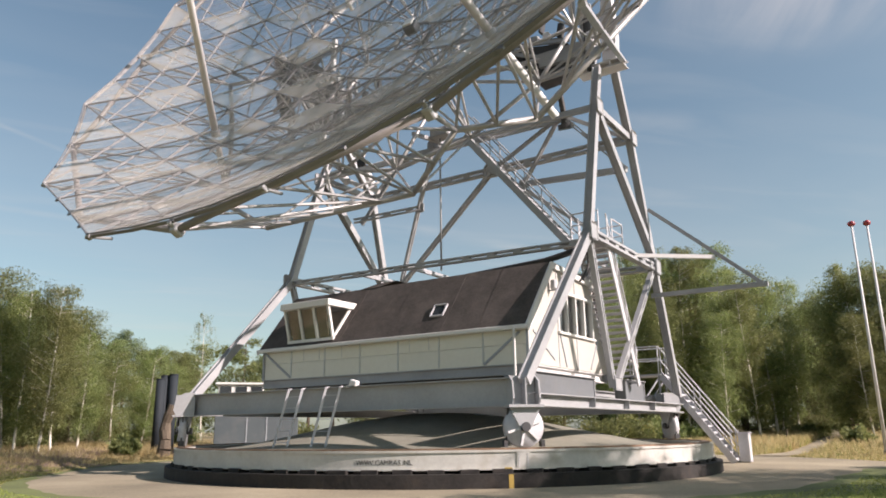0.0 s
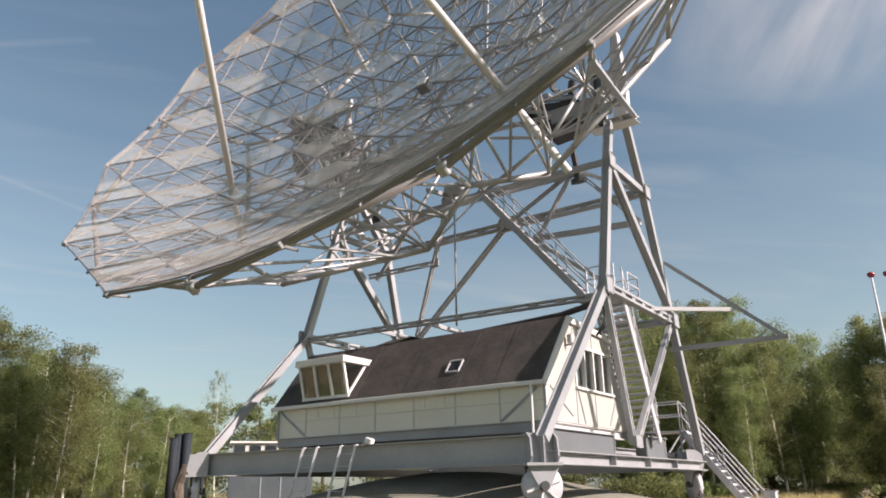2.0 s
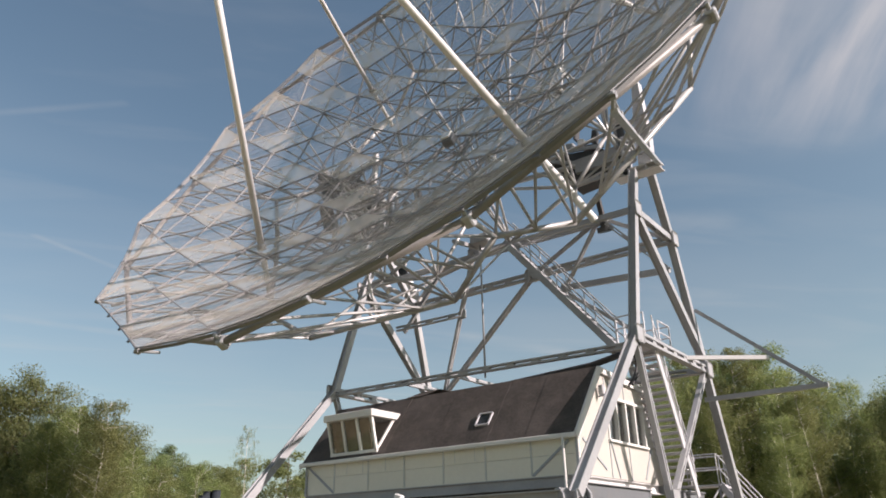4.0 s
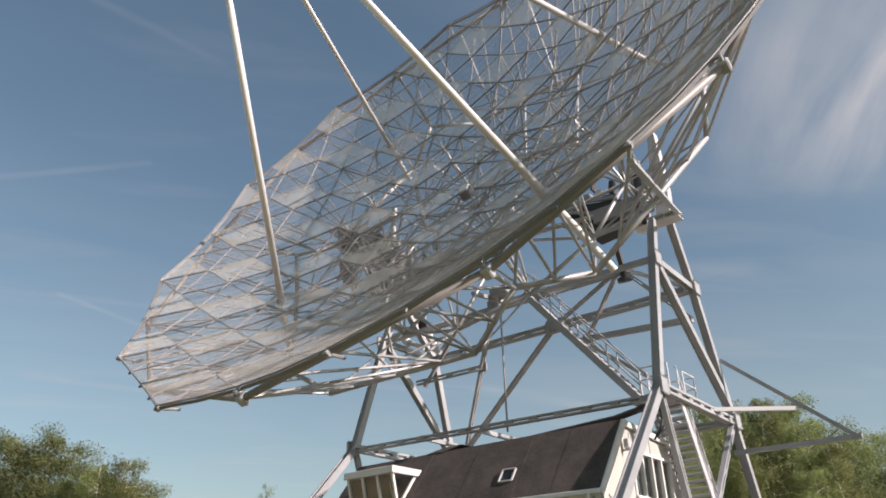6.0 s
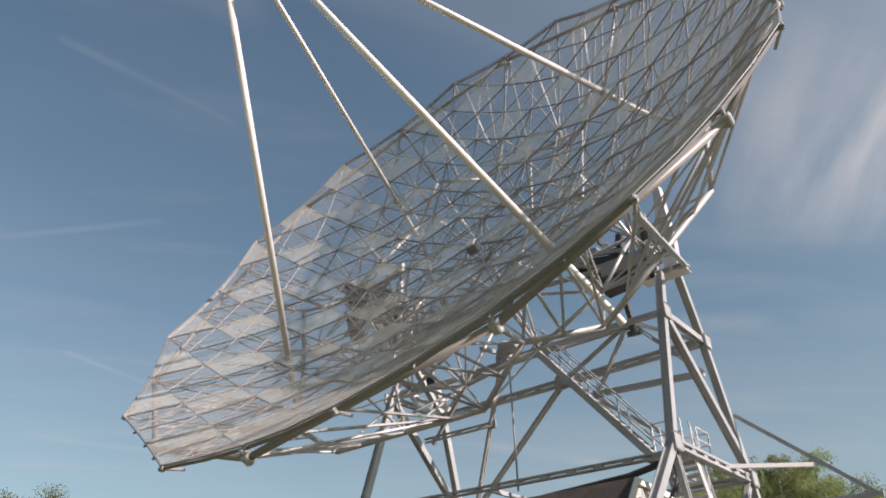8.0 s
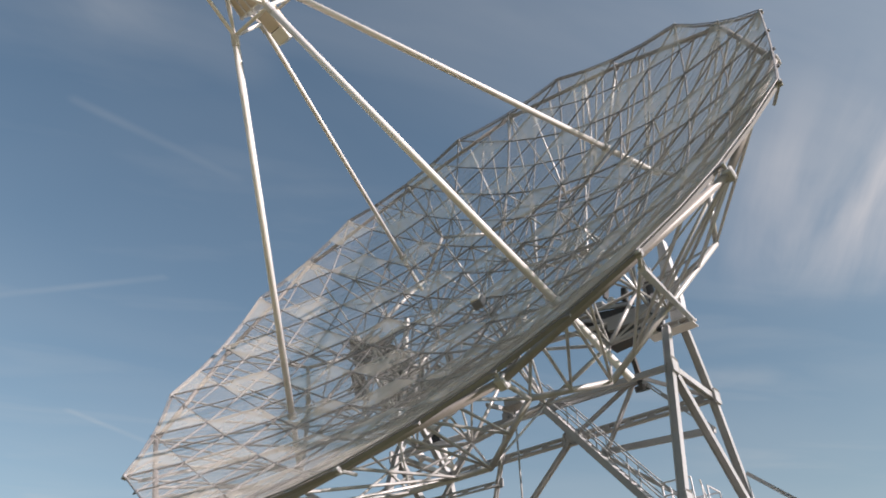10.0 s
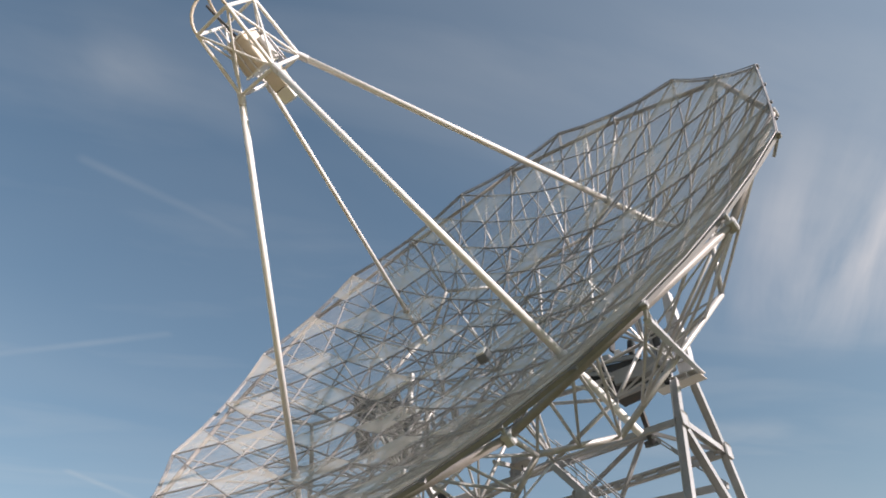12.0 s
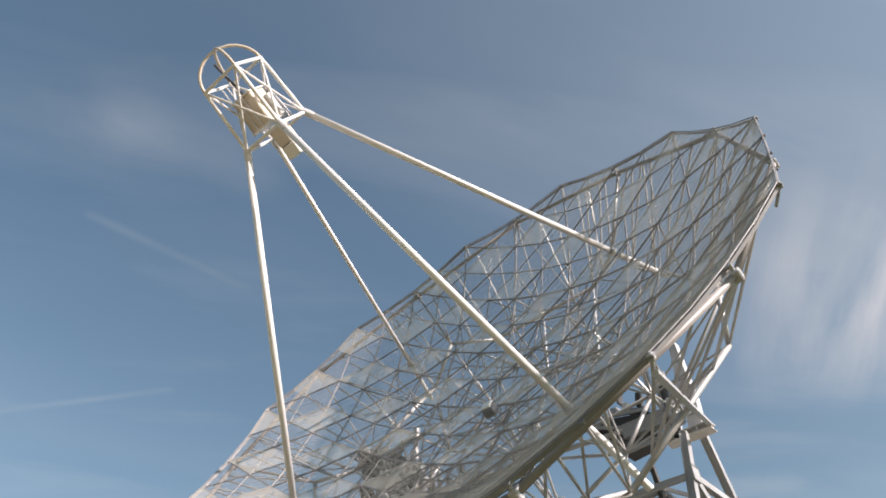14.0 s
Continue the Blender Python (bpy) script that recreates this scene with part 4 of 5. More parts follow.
slab([(-1.5, YT0 - 0.05, ZT0 + 0.05), (-1.5, YT0 + 0.8, ZT0 + 0.02), (-0.9, YT0 + 0.8, ZT0 + 0.2), (-0.9, YT0 + 0.1, ZT0 + 0.2)], (0.7, 0, 0.0), BITUMEN, "roof_hatch", house)
# gutter and barge boards
bm = add_box(bmesh.new(), ((HX0 + HX1) / 2, HY0 - 0.15, ZE - 0.05), (HX1 - HX0 + 0.24, 0.14, 0.11), None, 0.015)
part("gutter", bm, TRIM, house, "white eaves gutter")
for x, hh in ((HX1 + 0.06, 0.20), (HX0 - 0.13, 0.06)):
    part("barge_board", prism(bmesh.new(), [Vector((x, HY0 - 0.16, ZE - 0.16)), Vector((x, YT0 + 0.08, ZT0 - 0.08)), Vector((x, YT0 + 0.08, ZT0 - 0.08)) + n * hh, Vector((x, HY0 - 0.16, ZE - 0.16)) + n * hh], (0.05, 0, 0)), TRIM, house, "white barge board")
    part("barge_board", add_bar(bmesh.new(), (x, YT0, ZT0 - 0.02), (x, YT1 + 0.1, ZT1 - 0.02), 0.05, 0.16), TRIM, house, "white barge board")
# roof light
def slope(x, f, h=0.0):
    return Vector((x, HY0 + (YT0 - HY0) * f, ZE + (ZT0 - ZE) * f)) + n * h


fa, fb, xa, xb = 0.26, 0.45, 1.86, 2.27
sk = part("roof_light", add_bar(bmesh.new(), slope(xa, fa, .09), slope(xa, fb, .09), 0.035, 0.09, n), GALV, house, "small grey framed roof light")
for p, q in ((slope(xb, fa, .09), slope(xb, fb, .09)), (slope(xa, fa, .09), slope(xb, fa, .09)), (slope(xa, fb, .09), slope(xb, fb, .09))):
    part("frame", add_bar(bmesh.new(), p, q, 0.035, 0.09, n), GALV, sk)
slab([slope(xa, fa, .09), slope(xb, fa, .09), slope(xb, fb, .09), slope(xa, fb, .09)], n * 0.012, GLASS, "pane", sk)
# slanted lookout dormer
DX0, DX1, DZ0, DZ1, DY0, DY1 = -3.22, -1.44, 3.86, 4.80, HY0 - 0.02, HY0 - 0.27
dm = part("dormer", add_box(bmesh.new(), ((DX0 + DX1) / 2, (DY1 - 3.0) / 2 - 0.03, DZ1 + 0.11), (DX1 - DX0 + 0.22, -3.0 - DY1 + 0.16, 0.20), None, 0.015), TRIM, house, "white lookout dormer with outward leaning windows")
for i in range(4):
    x = DX0 + (DX1 - DX0) * i / 3
    part("mullion", add_bar(bmesh.new(), (x, DY0, DZ0), (x, DY1, DZ1 + 0.03), 0.075, 0.08, (0, 1, 0)), TRIM, dm)
part("sill", add_bar(bmesh.new(), (DX0 - 0.05, DY0, DZ0), (DX1 + 0.05, DY0, DZ0), 0.10, 0.09), TRIM, dm)
for i in range(3):
    x0 = DX0 + (DX1 - DX0) * i / 3 + 0.04
    slab([(x0, DY0 + 0.01, DZ0), (x0 + 0.53, DY0 + 0.01, DZ0), (x0 + 0.53, DY1 + 0.01, DZ1), (x0, DY1 + 0.01, DZ1)], (0, 0.012, 0), CLEAR, "pane", dm)
for x in (DX0, DX1):
    part("side_bar", add_bar(bmesh.new(), slope(x, 0.09, 0.11), slope(x, 0.66, 0.11), 0.07, 0.10, n), TRIM, dm)
    slab([(x - 0.006, DY0, DZ0 + 0.06), (x - 0.006, DY1 + 0.05, DZ1), (x - 0.006, -3.15, DZ1)], (0.012, 0, 0), CLEAR, "side_pane", dm)
fl = [slope(DX0 + 0.04, f, 0.07) for f in (0.10, 0.66)]
slab([fl[0], fl[1], fl[1] + n * 0.02, fl[0] + n * 0.02], (DX1 - DX0 - 0.08, 0, 0), ROOM, "back_lining", dm)
slab([(DX0 + 0.05, DY0 + 0.12, DZ0), (DX1 - 0.25, DY0 + 0.12, DZ0), (DX1 - 0.25, DY1 + 0.12, DZ1), (DX0 + 0.05, DY1 + 0.12, DZ1)], (0, 0.02, 0), CURTAIN, "curtain", dm, "brown drawn curtain")
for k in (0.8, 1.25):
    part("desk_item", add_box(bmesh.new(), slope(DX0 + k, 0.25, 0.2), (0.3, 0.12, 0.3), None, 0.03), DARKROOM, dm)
# wall lamp and cable on the gable
wl = empty("wall_lamp", (5.05, -2.9, 4.9), "small grey lamp on the gable wall", "lamp")
part("arm", add_bar(bmesh.new(), (5.0, -2.9, 4.75), (5.25, -2.9, 4.75), 0.04, 0.04), STUD, wl)
part("housing", add_box(bmesh.new(), (5.14, -2.9, 4.9), (0.16, 0.12, 0.26), None, 0.03), GALV, wl)

# the cabin as a whole stands a little further in, midway between the legs
for th in (house, wl):
    th.matrix_basis = Matrix.Translation((13.041, -20.034, 1.208)) @ Matrix.Scale(1.025, 4) @ Matrix.Translation((-13.041, 20.034, -1.208)) @ th.matrix_basis

# ---- dish ----
EL, AZ = radians(29.54), radians(-0.37)
ca, sa = math.cos(AZ), math.sin(AZ)
DN = Vector((sa * math.cos(EL), -ca * math.cos(EL), math.sin(EL)))
DU = Vector((ca, sa, 0))
DW = Vector((-sa * math.sin(EL), ca * math.sin(EL), math.cos(EL)))
VTX = Vector((-0.044, -2.303, 14.786))
FOC, S = 12.236, 12.5 / math.sqrt(52)
SX = S * math.sqrt(3) / 2


def D(a, b, c):
    return VTX + DU * a + DW * b + DN * c


def surf(a, b, off=0.0):
    return D(a, b, (a * a + b * b) / (4 * FOC) - off)


def node(k, j, off=0.0):
    return surf(k * SX, j * S, off)


def polar(r, deg, off=0.0):
    return surf(r * math.cos(radians(deg)), r * math.sin(radians(deg)), off)


CORNERS = []
for i in range(12):
    c = 60 * ((i + 1) // 2) + 16.1 * (1 if i % 2 == 0 else -1)
    CORNERS.append((12.5 * math.cos(radians(c)), 12.5 * math.sin(radians(c))))
SIDES = list(zip(CORNERS, CORNERS[1:] + CORNERS[:1]))


def clip(poly):
    for (x0, y0), (x1, y1) in SIDES:
        out = []
        side = [(x1 - x0) * (y - y0) - (y1 - y0) * (x - x0) for x, y in poly]
        for i in range(len(poly)):
            a, b, sa_, sb_ = poly[i - 1], poly[i], side[i - 1], side[i]
            if (sa_ >= -1e-6) != (sb_ >= -1e-6):
                t = sa_ / (sa_ - sb_)
                out.append((a[0] + (b[0] - a[0]) * t, a[1] + (b[1] - a[1]) * t))
            if sb_ >= -1e-6:
                out.append(b)
        poly = out
        if len(poly) < 3:
            return []
    return poly


def inside(a, b):
    return all((x1 - x0) * (b - y0) - (y1 - y0) * (a - x0) > -0.6 for (x0, y0), (x1, y1) in SIDES)


NODES = [(k, i / 2) for k in range(-9, 10) for i in range(-16, 17) if (i - k) % 2 == 0 and inside(k * SX, i / 2 * S)]
NS = set(NODES)
dish = empty("dish_antenna", VTX, "large silver wire-mesh parabolic dish of a radio telescope", "dish")

# mesh panels: diamonds in three directions, each direction with its own tone and cover
for m in range(-12, 13):
    for q in range(-10, 11):
        ck, cj = -7 + 2 * m + q, -1.5 * q
        if abs(ck) > 11 or abs(cj) > 10:
            continue
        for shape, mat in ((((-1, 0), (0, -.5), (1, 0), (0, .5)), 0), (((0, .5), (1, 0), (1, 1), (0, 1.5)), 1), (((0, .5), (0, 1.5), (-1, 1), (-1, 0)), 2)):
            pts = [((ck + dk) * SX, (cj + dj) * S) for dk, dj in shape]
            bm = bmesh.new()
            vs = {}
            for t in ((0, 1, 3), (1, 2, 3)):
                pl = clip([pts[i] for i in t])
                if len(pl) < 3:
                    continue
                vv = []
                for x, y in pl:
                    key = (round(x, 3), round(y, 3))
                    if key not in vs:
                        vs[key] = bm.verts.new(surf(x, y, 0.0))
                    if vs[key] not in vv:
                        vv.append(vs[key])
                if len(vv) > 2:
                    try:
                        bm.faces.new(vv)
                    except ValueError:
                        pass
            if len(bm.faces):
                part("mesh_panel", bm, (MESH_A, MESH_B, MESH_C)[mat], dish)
            else:
                bm.free()
# woven netting and the wires that stiffen it
def wire_run(c, u, v):
    """The ends, along u, of the line at c across v that lies within the dish's outline."""
    lo, hi = -20.0, 20.0
    for (x0, y0), (x1, y1) in SIDES:
        nx, ny = -(y1 - y0), x1 - x0
        h, g = nx * (v[0] * c - x0) + ny * (v[1] * c - y0), nx * u[0] + ny * u[1]
        if abs(g) < 1e-9:
            if h < 0:
                return None
        elif g > 0:
            lo = max(lo, -h / g)
        else:
            hi = min(hi, -h / g)
    return (lo, hi) if hi - lo > 0.1 else None


def wires(name, lines, radius, off, step, mat):
    """Thin three-sided wires that follow the dish, as one mesh."""
    vs, fs = [], []
    for c, u, v in lines:
        ends = wire_run(c, u, v)
        if ends is None:
            continue
        n = max(1, int((ends[1] - ends[0]) / step))
        across = (DU * v[0] + DW * v[1]) * radius
        for i in range(n + 1):
            t = ends[0] + (ends[1] - ends[0]) * i / n
            p = surf(u[0] * t + v[0] * c, u[1] * t + v[1] * c, off)
            k = len(vs)
            vs += [p + DN * radius, p - DN * radius * 0.5 + across * 0.87, p - DN * radius * 0.5 - across * 0.87]
            if i:
                fs += [(k - 3 + e, k - 3 + (e + 1) % 3, k + (e + 1) % 3, k + e) for e in range(3)]
    me = bpy.data.meshes.new(name)
    me.from_pydata([tuple(p) for p in vs], [], fs)
    me.materials.append(mat)
    ob = new(name, me)
    ob.parent = dish
    ob.matrix_basis = Matrix.Translation(-VTX)
    return tagged(ob, kind="stuff")


E1, E2 = (math.sqrt(0.75), 0.5), (-0.5, math.sqrt(0.75))
wires("woven_netting", [(i * 0.03, E1, E2) for i in range(-420, 421)] + [(i * 0.03, E2, E1) for i in range(-420, 421)], 0.0012, 0.012, 0.9, WEAVE)
wires("stiffening_wires", [(i * SX / 4, E1, E2) for i in range(-36, 37) if i % 4], 0.0085, 0.03, 0.7, LATTICE)

# lattice under the mesh
lat = bmesh.new()
count = 0
for k, j in NODES:
    for dk, dj in ((0, 1), (1, 0.5), (1, -0.5)):
        if (k + dk, j + dj) in NS:
            p, q = node(k, j, .06), node(k + dk, j + dj, .06)
            main = (dk == 0 and k % 2 == 0) or (dk == 1 and (2 * j - (k if dj > 0 else -k)) % 4 == 0)
            if main and count < 290:
                part("lattice_bar", add_bar(bmesh.new(), p, q, 0.045, 0.065, DN), LATTICE, dish)
                count += 1
            else:
                add_bar(lat, p, q, 0.032, 0.05, DN)
tagged(part("lattice_bars", lat, LATTICE, dish), kind="stuff")
joints = bmesh.new()
for k, j in NODES:
    add_box(joints, node(k, j, 0.06), (0.16, 0.05, 0.16), basis((0, 0, 0), DN).to_3x3() @ Matrix.Rotation(math.pi / 2, 3, "X"))
tagged(part("joint_plate", joints, LATTICE, dish), kind="stuff")

# second layer of the space frame behind the surface
back_net = bmesh.new()
LOW = {(k, j) for k, j in NODES if k % 2 == 0 and j == int(j) and (int(j) + k // 2) % 2 == 0 and math.hypot(k * SX, j * S) < 9.0}
for k, j in sorted(LOW):
    p = node(k, j, 0.85)
    for dk, dj in ((0, 2), (2, 1), (2, -1)):
        if (k + dk, j + dj) in LOW:
            add_tube(back_net, p, node(k + dk, j + dj, 0.85), 0.034, 6)
    for dk, dj in ((0, 1), (0, -1), (1, 0.5), (1, -0.5), (-1, 0.5), (-1, -0.5)):
        if (k + dk, j + dj) in NS:
            add_tube(back_net, p, node(k + dk, j + dj, 0.08), 0.026, 5)
tagged(part("space_frame", back_net, LATTICE, dish), kind="stuff")

# rim: light edge tube that follows the surface, and the heavy box girder under it
for (x0, y0), (x1, y1) in SIDES:
    pts = [(x0 + (x1 - x0) * i / 4, y0 + (y1 - y0) * i / 4) for i in range(5)]
    bm = bmesh.new()
    for p, q in zip(pts, pts[1:]):
        add_tube(bm, surf(*p, -0.01), surf(*q, -0.01), 0.020, 8)
    part("rim", bm, LATTICE, dish)
    bm = bmesh.new()
    for p, q in zip(pts, pts[1:]):
        add_bar(bm, surf(*p, 0.085), surf(*q, 0.085), 0.03, 0.085, DN)
    part("rim_plate", bm, LATTICE, dish)
GIR = [polar(12.25 if i % 2 else 11.95, 30 * i, 0.32) for i in range(12)]
for i in range(12):
    p, q = GIR[i], GIR[(i + 1) % 12]
    part("rim_girder", add_tube(bmesh.new(), p, q, 0.088, 20), GIRDER, dish, "heavy tubular girder under the rim", True)
    bm = bmesh.new()
    add_box(bm, p - DN * 0.02, (0.22, 0.22, 0.28), basis((0, 0, 0), DN), 0.03)
    add_tube(bm, p + DN * 0.1, p + DN * 0.27, 0.045, 8)
    part("clamp", bm, STEEL, dish)
for x, y in CORNERS:
    bm = add_tube(bmesh.new(), surf(x, y, 0.1), surf(x * 0.975, y * 0.975, 0.36), 0.04, 8)
    add_box(bm, surf(x, y, 0.08), (0.14, 0.14, 0.16), basis((0, 0, 0), DN), 0.02)
    part("clamp", bm, STEEL, dish)

# backing truss
JN = {}
for m in range(6):
    for s in (-1, 1):
        JN[m, s] = polar(8.8, 60 * m + 12 * s, 2.35)
KN = [(JN[m, 1] + JN[(m + 1) % 6, -1]) / 2 for m in range(6)]
PN = [polar(8.9, 60 * m, 1.3) for m in range(6)]
IN = [polar(5.2, 30 * i, 2.7) for i in range(12)]
CN = D(0, 0, -2.6)
surfaces = [node(k, j, 0.1) for k, j in NODES]


def near(p, n):
    return sorted(surfaces, key=lambda q: (q - p).length)[:n]


def chord(p, q, r=0.06):
    tube("chord", p, q, r, TRUSS, dish, 10)


web = []
for m in range(6):
    chord(JN[m, 1], JN[(m + 1) % 6, -1], 0.085)
    for s in (-1, 1):
        g0, g1 = GIR[2 * m], GIR[(2 * m + s) % 12]
        chord(PN[m], JN[m, s], 0.078)
        # the N-shaped web between this chord and the rim girder
        for f, g in ((0.0, 0.12), (0.5, 0.165), (0.5, 0.27), (1.0, 0.29), (1.0, 0.37)):
            web.append((PN[m].lerp(JN[m, s], f), g0.lerp(g1, g)))
        web += [(JN[m, s], IN[2 * m]), (JN[m, s], IN[(2 * m + s) % 12])]
        # the long chord's outer joint, tied to the girder on both sides of its corner
        q = JN[m, s].lerp(JN[(m + s) % 6, -s], 0.19)
        web += [(q, g0.lerp(g1, 0.79)), (q, g1), (q, g0.lerp(g1, 0.60))]
    chord(PN[m], GIR[2 * m], 0.06)
    web += [(KN[m], GIR[(2 * m + 1) % 12]), (KN[m], IN[(2 * m + 1) % 12])]
    web += [(KN[m], q) for q in near(KN[m], 2)]
for i in range(12):
    chord(IN[i], IN[(i + 1) % 12], 0.07)
    chord(IN[i], CN, 0.06)
    web += [(IN[i], q) for q in near(IN[i], 4)]
web += [(CN, q) for q in near(CN, 7)]
for sx in (-1, 1):
    ax = Vector((sx * 5.2, 0.34, 13.28))
    i0 = 0 if sx > 0 else 6
    for q in (IN[i0], JN[0 if sx > 0 else 3, 1], JN[0 if sx > 0 else 3, -1], KN[5 if sx > 0 else 3]):
        chord(ax, q, 0.06)
    chord(ax, CN, 0.09)
    part("axle_arm", add_bar(bmesh.new(), ax, ax - Vector((sx * 1.6, 0, 0)), 0.4, 0.5), STEEL, dish)
bar("quadrant_tie", polar(12.3, 316, 0.35), (6.35, 0.6, 12.62), 0.11, 0.14, STEEL, dish, (1, 0, 0))
bar("quadrant_tie", polar(12.3, 224, 0.35), (-6.35, 0.6, 12.62), 0.11, 0.14, STEEL, dish, (1, 0, 0))
for p, q in web:
    part("web_tube", add_tube(bmesh.new(), p, q, 0.038, 6), TRUSS, dish)

# dark drive frame behind the mesh over the far bearing, outlined as one dark mass
DARKFRAME = material("dark_frame", (0.045, 0.045, 0.045), 0.7, 0.1, 0.3, 4, 0.4, (0.12, 0.11, 0.10))
fr = part("drive_frame", prism(bmesh.new(), [(-9.33, 0.0, 17.47), (-7.45, 0.0, 16.90), (-5.96, 0.0, 15.77), (-7.08, 0.0, 14.64), (-8.77, 0.0, 15.80)], (0, 0.35, 0)), DARKFRAME, dish, "dark steel drive frame behind the mesh")
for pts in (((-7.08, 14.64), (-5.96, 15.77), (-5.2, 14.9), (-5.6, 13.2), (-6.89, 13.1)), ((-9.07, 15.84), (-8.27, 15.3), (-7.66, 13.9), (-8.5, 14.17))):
    part("frame_plate", prism(bmesh.new(), [(x, -0.1, z) for x, z in pts], (0, 0.25, 0)), DARKFRAME, fr)
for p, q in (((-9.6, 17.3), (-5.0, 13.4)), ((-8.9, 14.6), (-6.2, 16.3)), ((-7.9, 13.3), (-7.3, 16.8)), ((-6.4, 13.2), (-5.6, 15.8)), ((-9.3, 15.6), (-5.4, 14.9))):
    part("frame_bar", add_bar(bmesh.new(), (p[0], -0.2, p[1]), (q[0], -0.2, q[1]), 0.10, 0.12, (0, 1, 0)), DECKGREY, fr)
for i in range(14):
    part("clip", add_box(bmesh.new(), (-7.0 + 0.13 * i, -0.25, 13.75 + 0.17 * ((i * 7) % 10)), (0.13, 0.08, 0.30), Matrix.Rotation(i * 1.3, 3, "Y")), WHITE, fr)
part("white_arm", add_bar(bmesh.new(), (-7.4, -0.2, 16.3), (-5.6, -0.1, 16.75), 0.14, 0.16), WHITE, fr)
part("white_arm", add_bar(bmesh.new(), (-5.6, -0.1, 15.6), (-5.5, -0.1, 17.0), 0.16, 0.18), WHITE, fr)

# small weather box at the dish centre
vb = part("centre_box", add_box(bmesh.new(), D(0.45, -0.75, 0.12), (0.42, 0.42, 0.34), basis((0, 0, 0), DN), 0.03), DECKGREY, dish)
part("box_lid", add_box(bmesh.new(), D(0.45, -0.75, 0.34), (0.36, 0.36, 0.08), basis((0, 0, 0), DN), 0.02), TRIM, vb)

# four feed legs, carried on below the mesh
FC, FR = 11.85, 1.17
for a in (45, 135, 225, 315):
    c, s_ = math.cos(radians(a)), math.sin(radians(a))
    foot, head = surf(7.46 * c, 7.46 * s_), D(FR * c, FR * s_, FC)
    dirn = (foot - head).normalized()
    lg = part("feed_leg", add_tube(bmesh.new(), foot, head, 0.088 if a == 135 else 0.112, 40), WHITE, dish, "white painted tubular feed leg", True)
    part("leg_root", add_tube(bmesh.new(), foot + dirn * 0.35, foot + dirn * 2.6, 0.088 if a == 135 else 0.105, 12), WHITE, lg)
    bm = add_tube(bmesh.new(), foot - dirn * 0.12, foot + dirn * 0.1, 0.16, 14)
    part("collar", bm, STEEL, lg)
    part("collar", add_tube(bmesh.new(), head - dirn * 0.05, head + dirn * 0.30, 0.128, 14), GALV, lg)
    for q in near(foot, 3):
        part("foot_brace", add_tube(bmesh.new(), foot + dirn * 0.35, q - DN * 0.05, 0.035, 6), TRUSS, lg)

# feed cabin in its cage
FCREAM = material("cream_enamel", (0.54, 0.47, 0.39), 0.5, 0, 0.06, 4, 0.2, (0.4, 0.33, 0.22))
feed = part("feed_cage", add_tube(bmesh.new(), D(FR * .7071, FR * .7071, FC), D(-FR * .7071, FR * .7071, FC), 0.06, 8), WHITE, dish, "white tubular cage round the receiver")
cc = [(FR * math.cos(radians(a)), FR * math.sin(radians(a))) for a in (45, 135, 225, 315)]
FT = 14.10
edges = []
for i in range(4):
    (a0, b0), (a1, b1) = cc[i], cc[(i + 1) % 4]
    s1 = 0.93
    if i:
        edges.append((D(a0, b0, FC), D(a1, b1, FC), 0.06))
    edges.append((D(a0 * s1, b0 * s1, FT), D(a1 * s1, b1 * s1, FT), 0.055))
    edges.append((D(a0, b0, FC), D(a0 * s1, b0 * s1, FT), 0.065))
    edges.append((D(a0, b0, FC), D(a1 * s1, b1 * s1, FT), 0.04))
    edges.append((D(a1, b1, FC), D(a0 * s1, b0 * s1, FT), 0.04))
for p, q, r in edges:
    part("cage_tube", add_tube(bmesh.new(), p, q, r, 10), WHITE, feed)
R3 = basis((0, 0, 0), DN, DU)
part("receiver_box", add_box(bmesh.new(), D(-0.1, 0.05, 12.75), (0.85, 0.85, 1.1), R3, 0.03), FCREAM, feed, "cream receiver box inside the cage")
part("receiver_box", add_box(bmesh.new(), D(0.14, 0.02, 11.62), (0.52, 0.52, 0.66), R3, 0.02), FCREAM, feed, "cream feed box hanging under the cage")
part("receiver_flange", add_box(bmesh.new(), D(0.1, -0.02, 11.28), (0.40, 0.40, 0.08), R3, 0.01), DARKSTEEL, feed)
part("feed_horn", add_box(bmesh.new(), D(0.17, 0.0, 11.04), (0.54, 0.54, 0.44), R3, 0.02), TRIM, feed, "white feed horn box")
part("motor", add_tube(bmesh.new(), D(0.35, 0.3, 12.2), D(0.35, 0.3, 13.0), 0.16, 14), GALV, feed)
for i in range(4):
    part("conduit", add_tube(bmesh.new(), D(0.55 - 0.1 * i, 0.5, 12.0), D(0.45 - 0.05 * i, 0.55, 13.2), 0.03, 6), GALV, feed)
part("receiver_flange", add_box(bmesh.new(), D(-0.1, 0.05, 13.33), (0.95, 0.95, 0.05), R3, 0.01), TRIM, feed)
part("receiver_flange", add_box(bmesh.new(), D(-0.1, 0.05, 12.18), (0.95, 0.95, 0.05), R3, 0.01), TRIM, feed)
part("mast", add_tube(bmesh.new(), D(-0.2, 0.1, 13.3), D(-0.45, 0.2, 14.8), 0.05, 8), DARKSTEEL, feed)
for i in range(3):
    part("conduit", add_tube(bmesh.new(), D(-0.5 + 0.25 * i, -0.4, 12.1), D(-0.4 + 0.2 * i, -0.45, 13.9), 0.025, 6), GALV, feed)
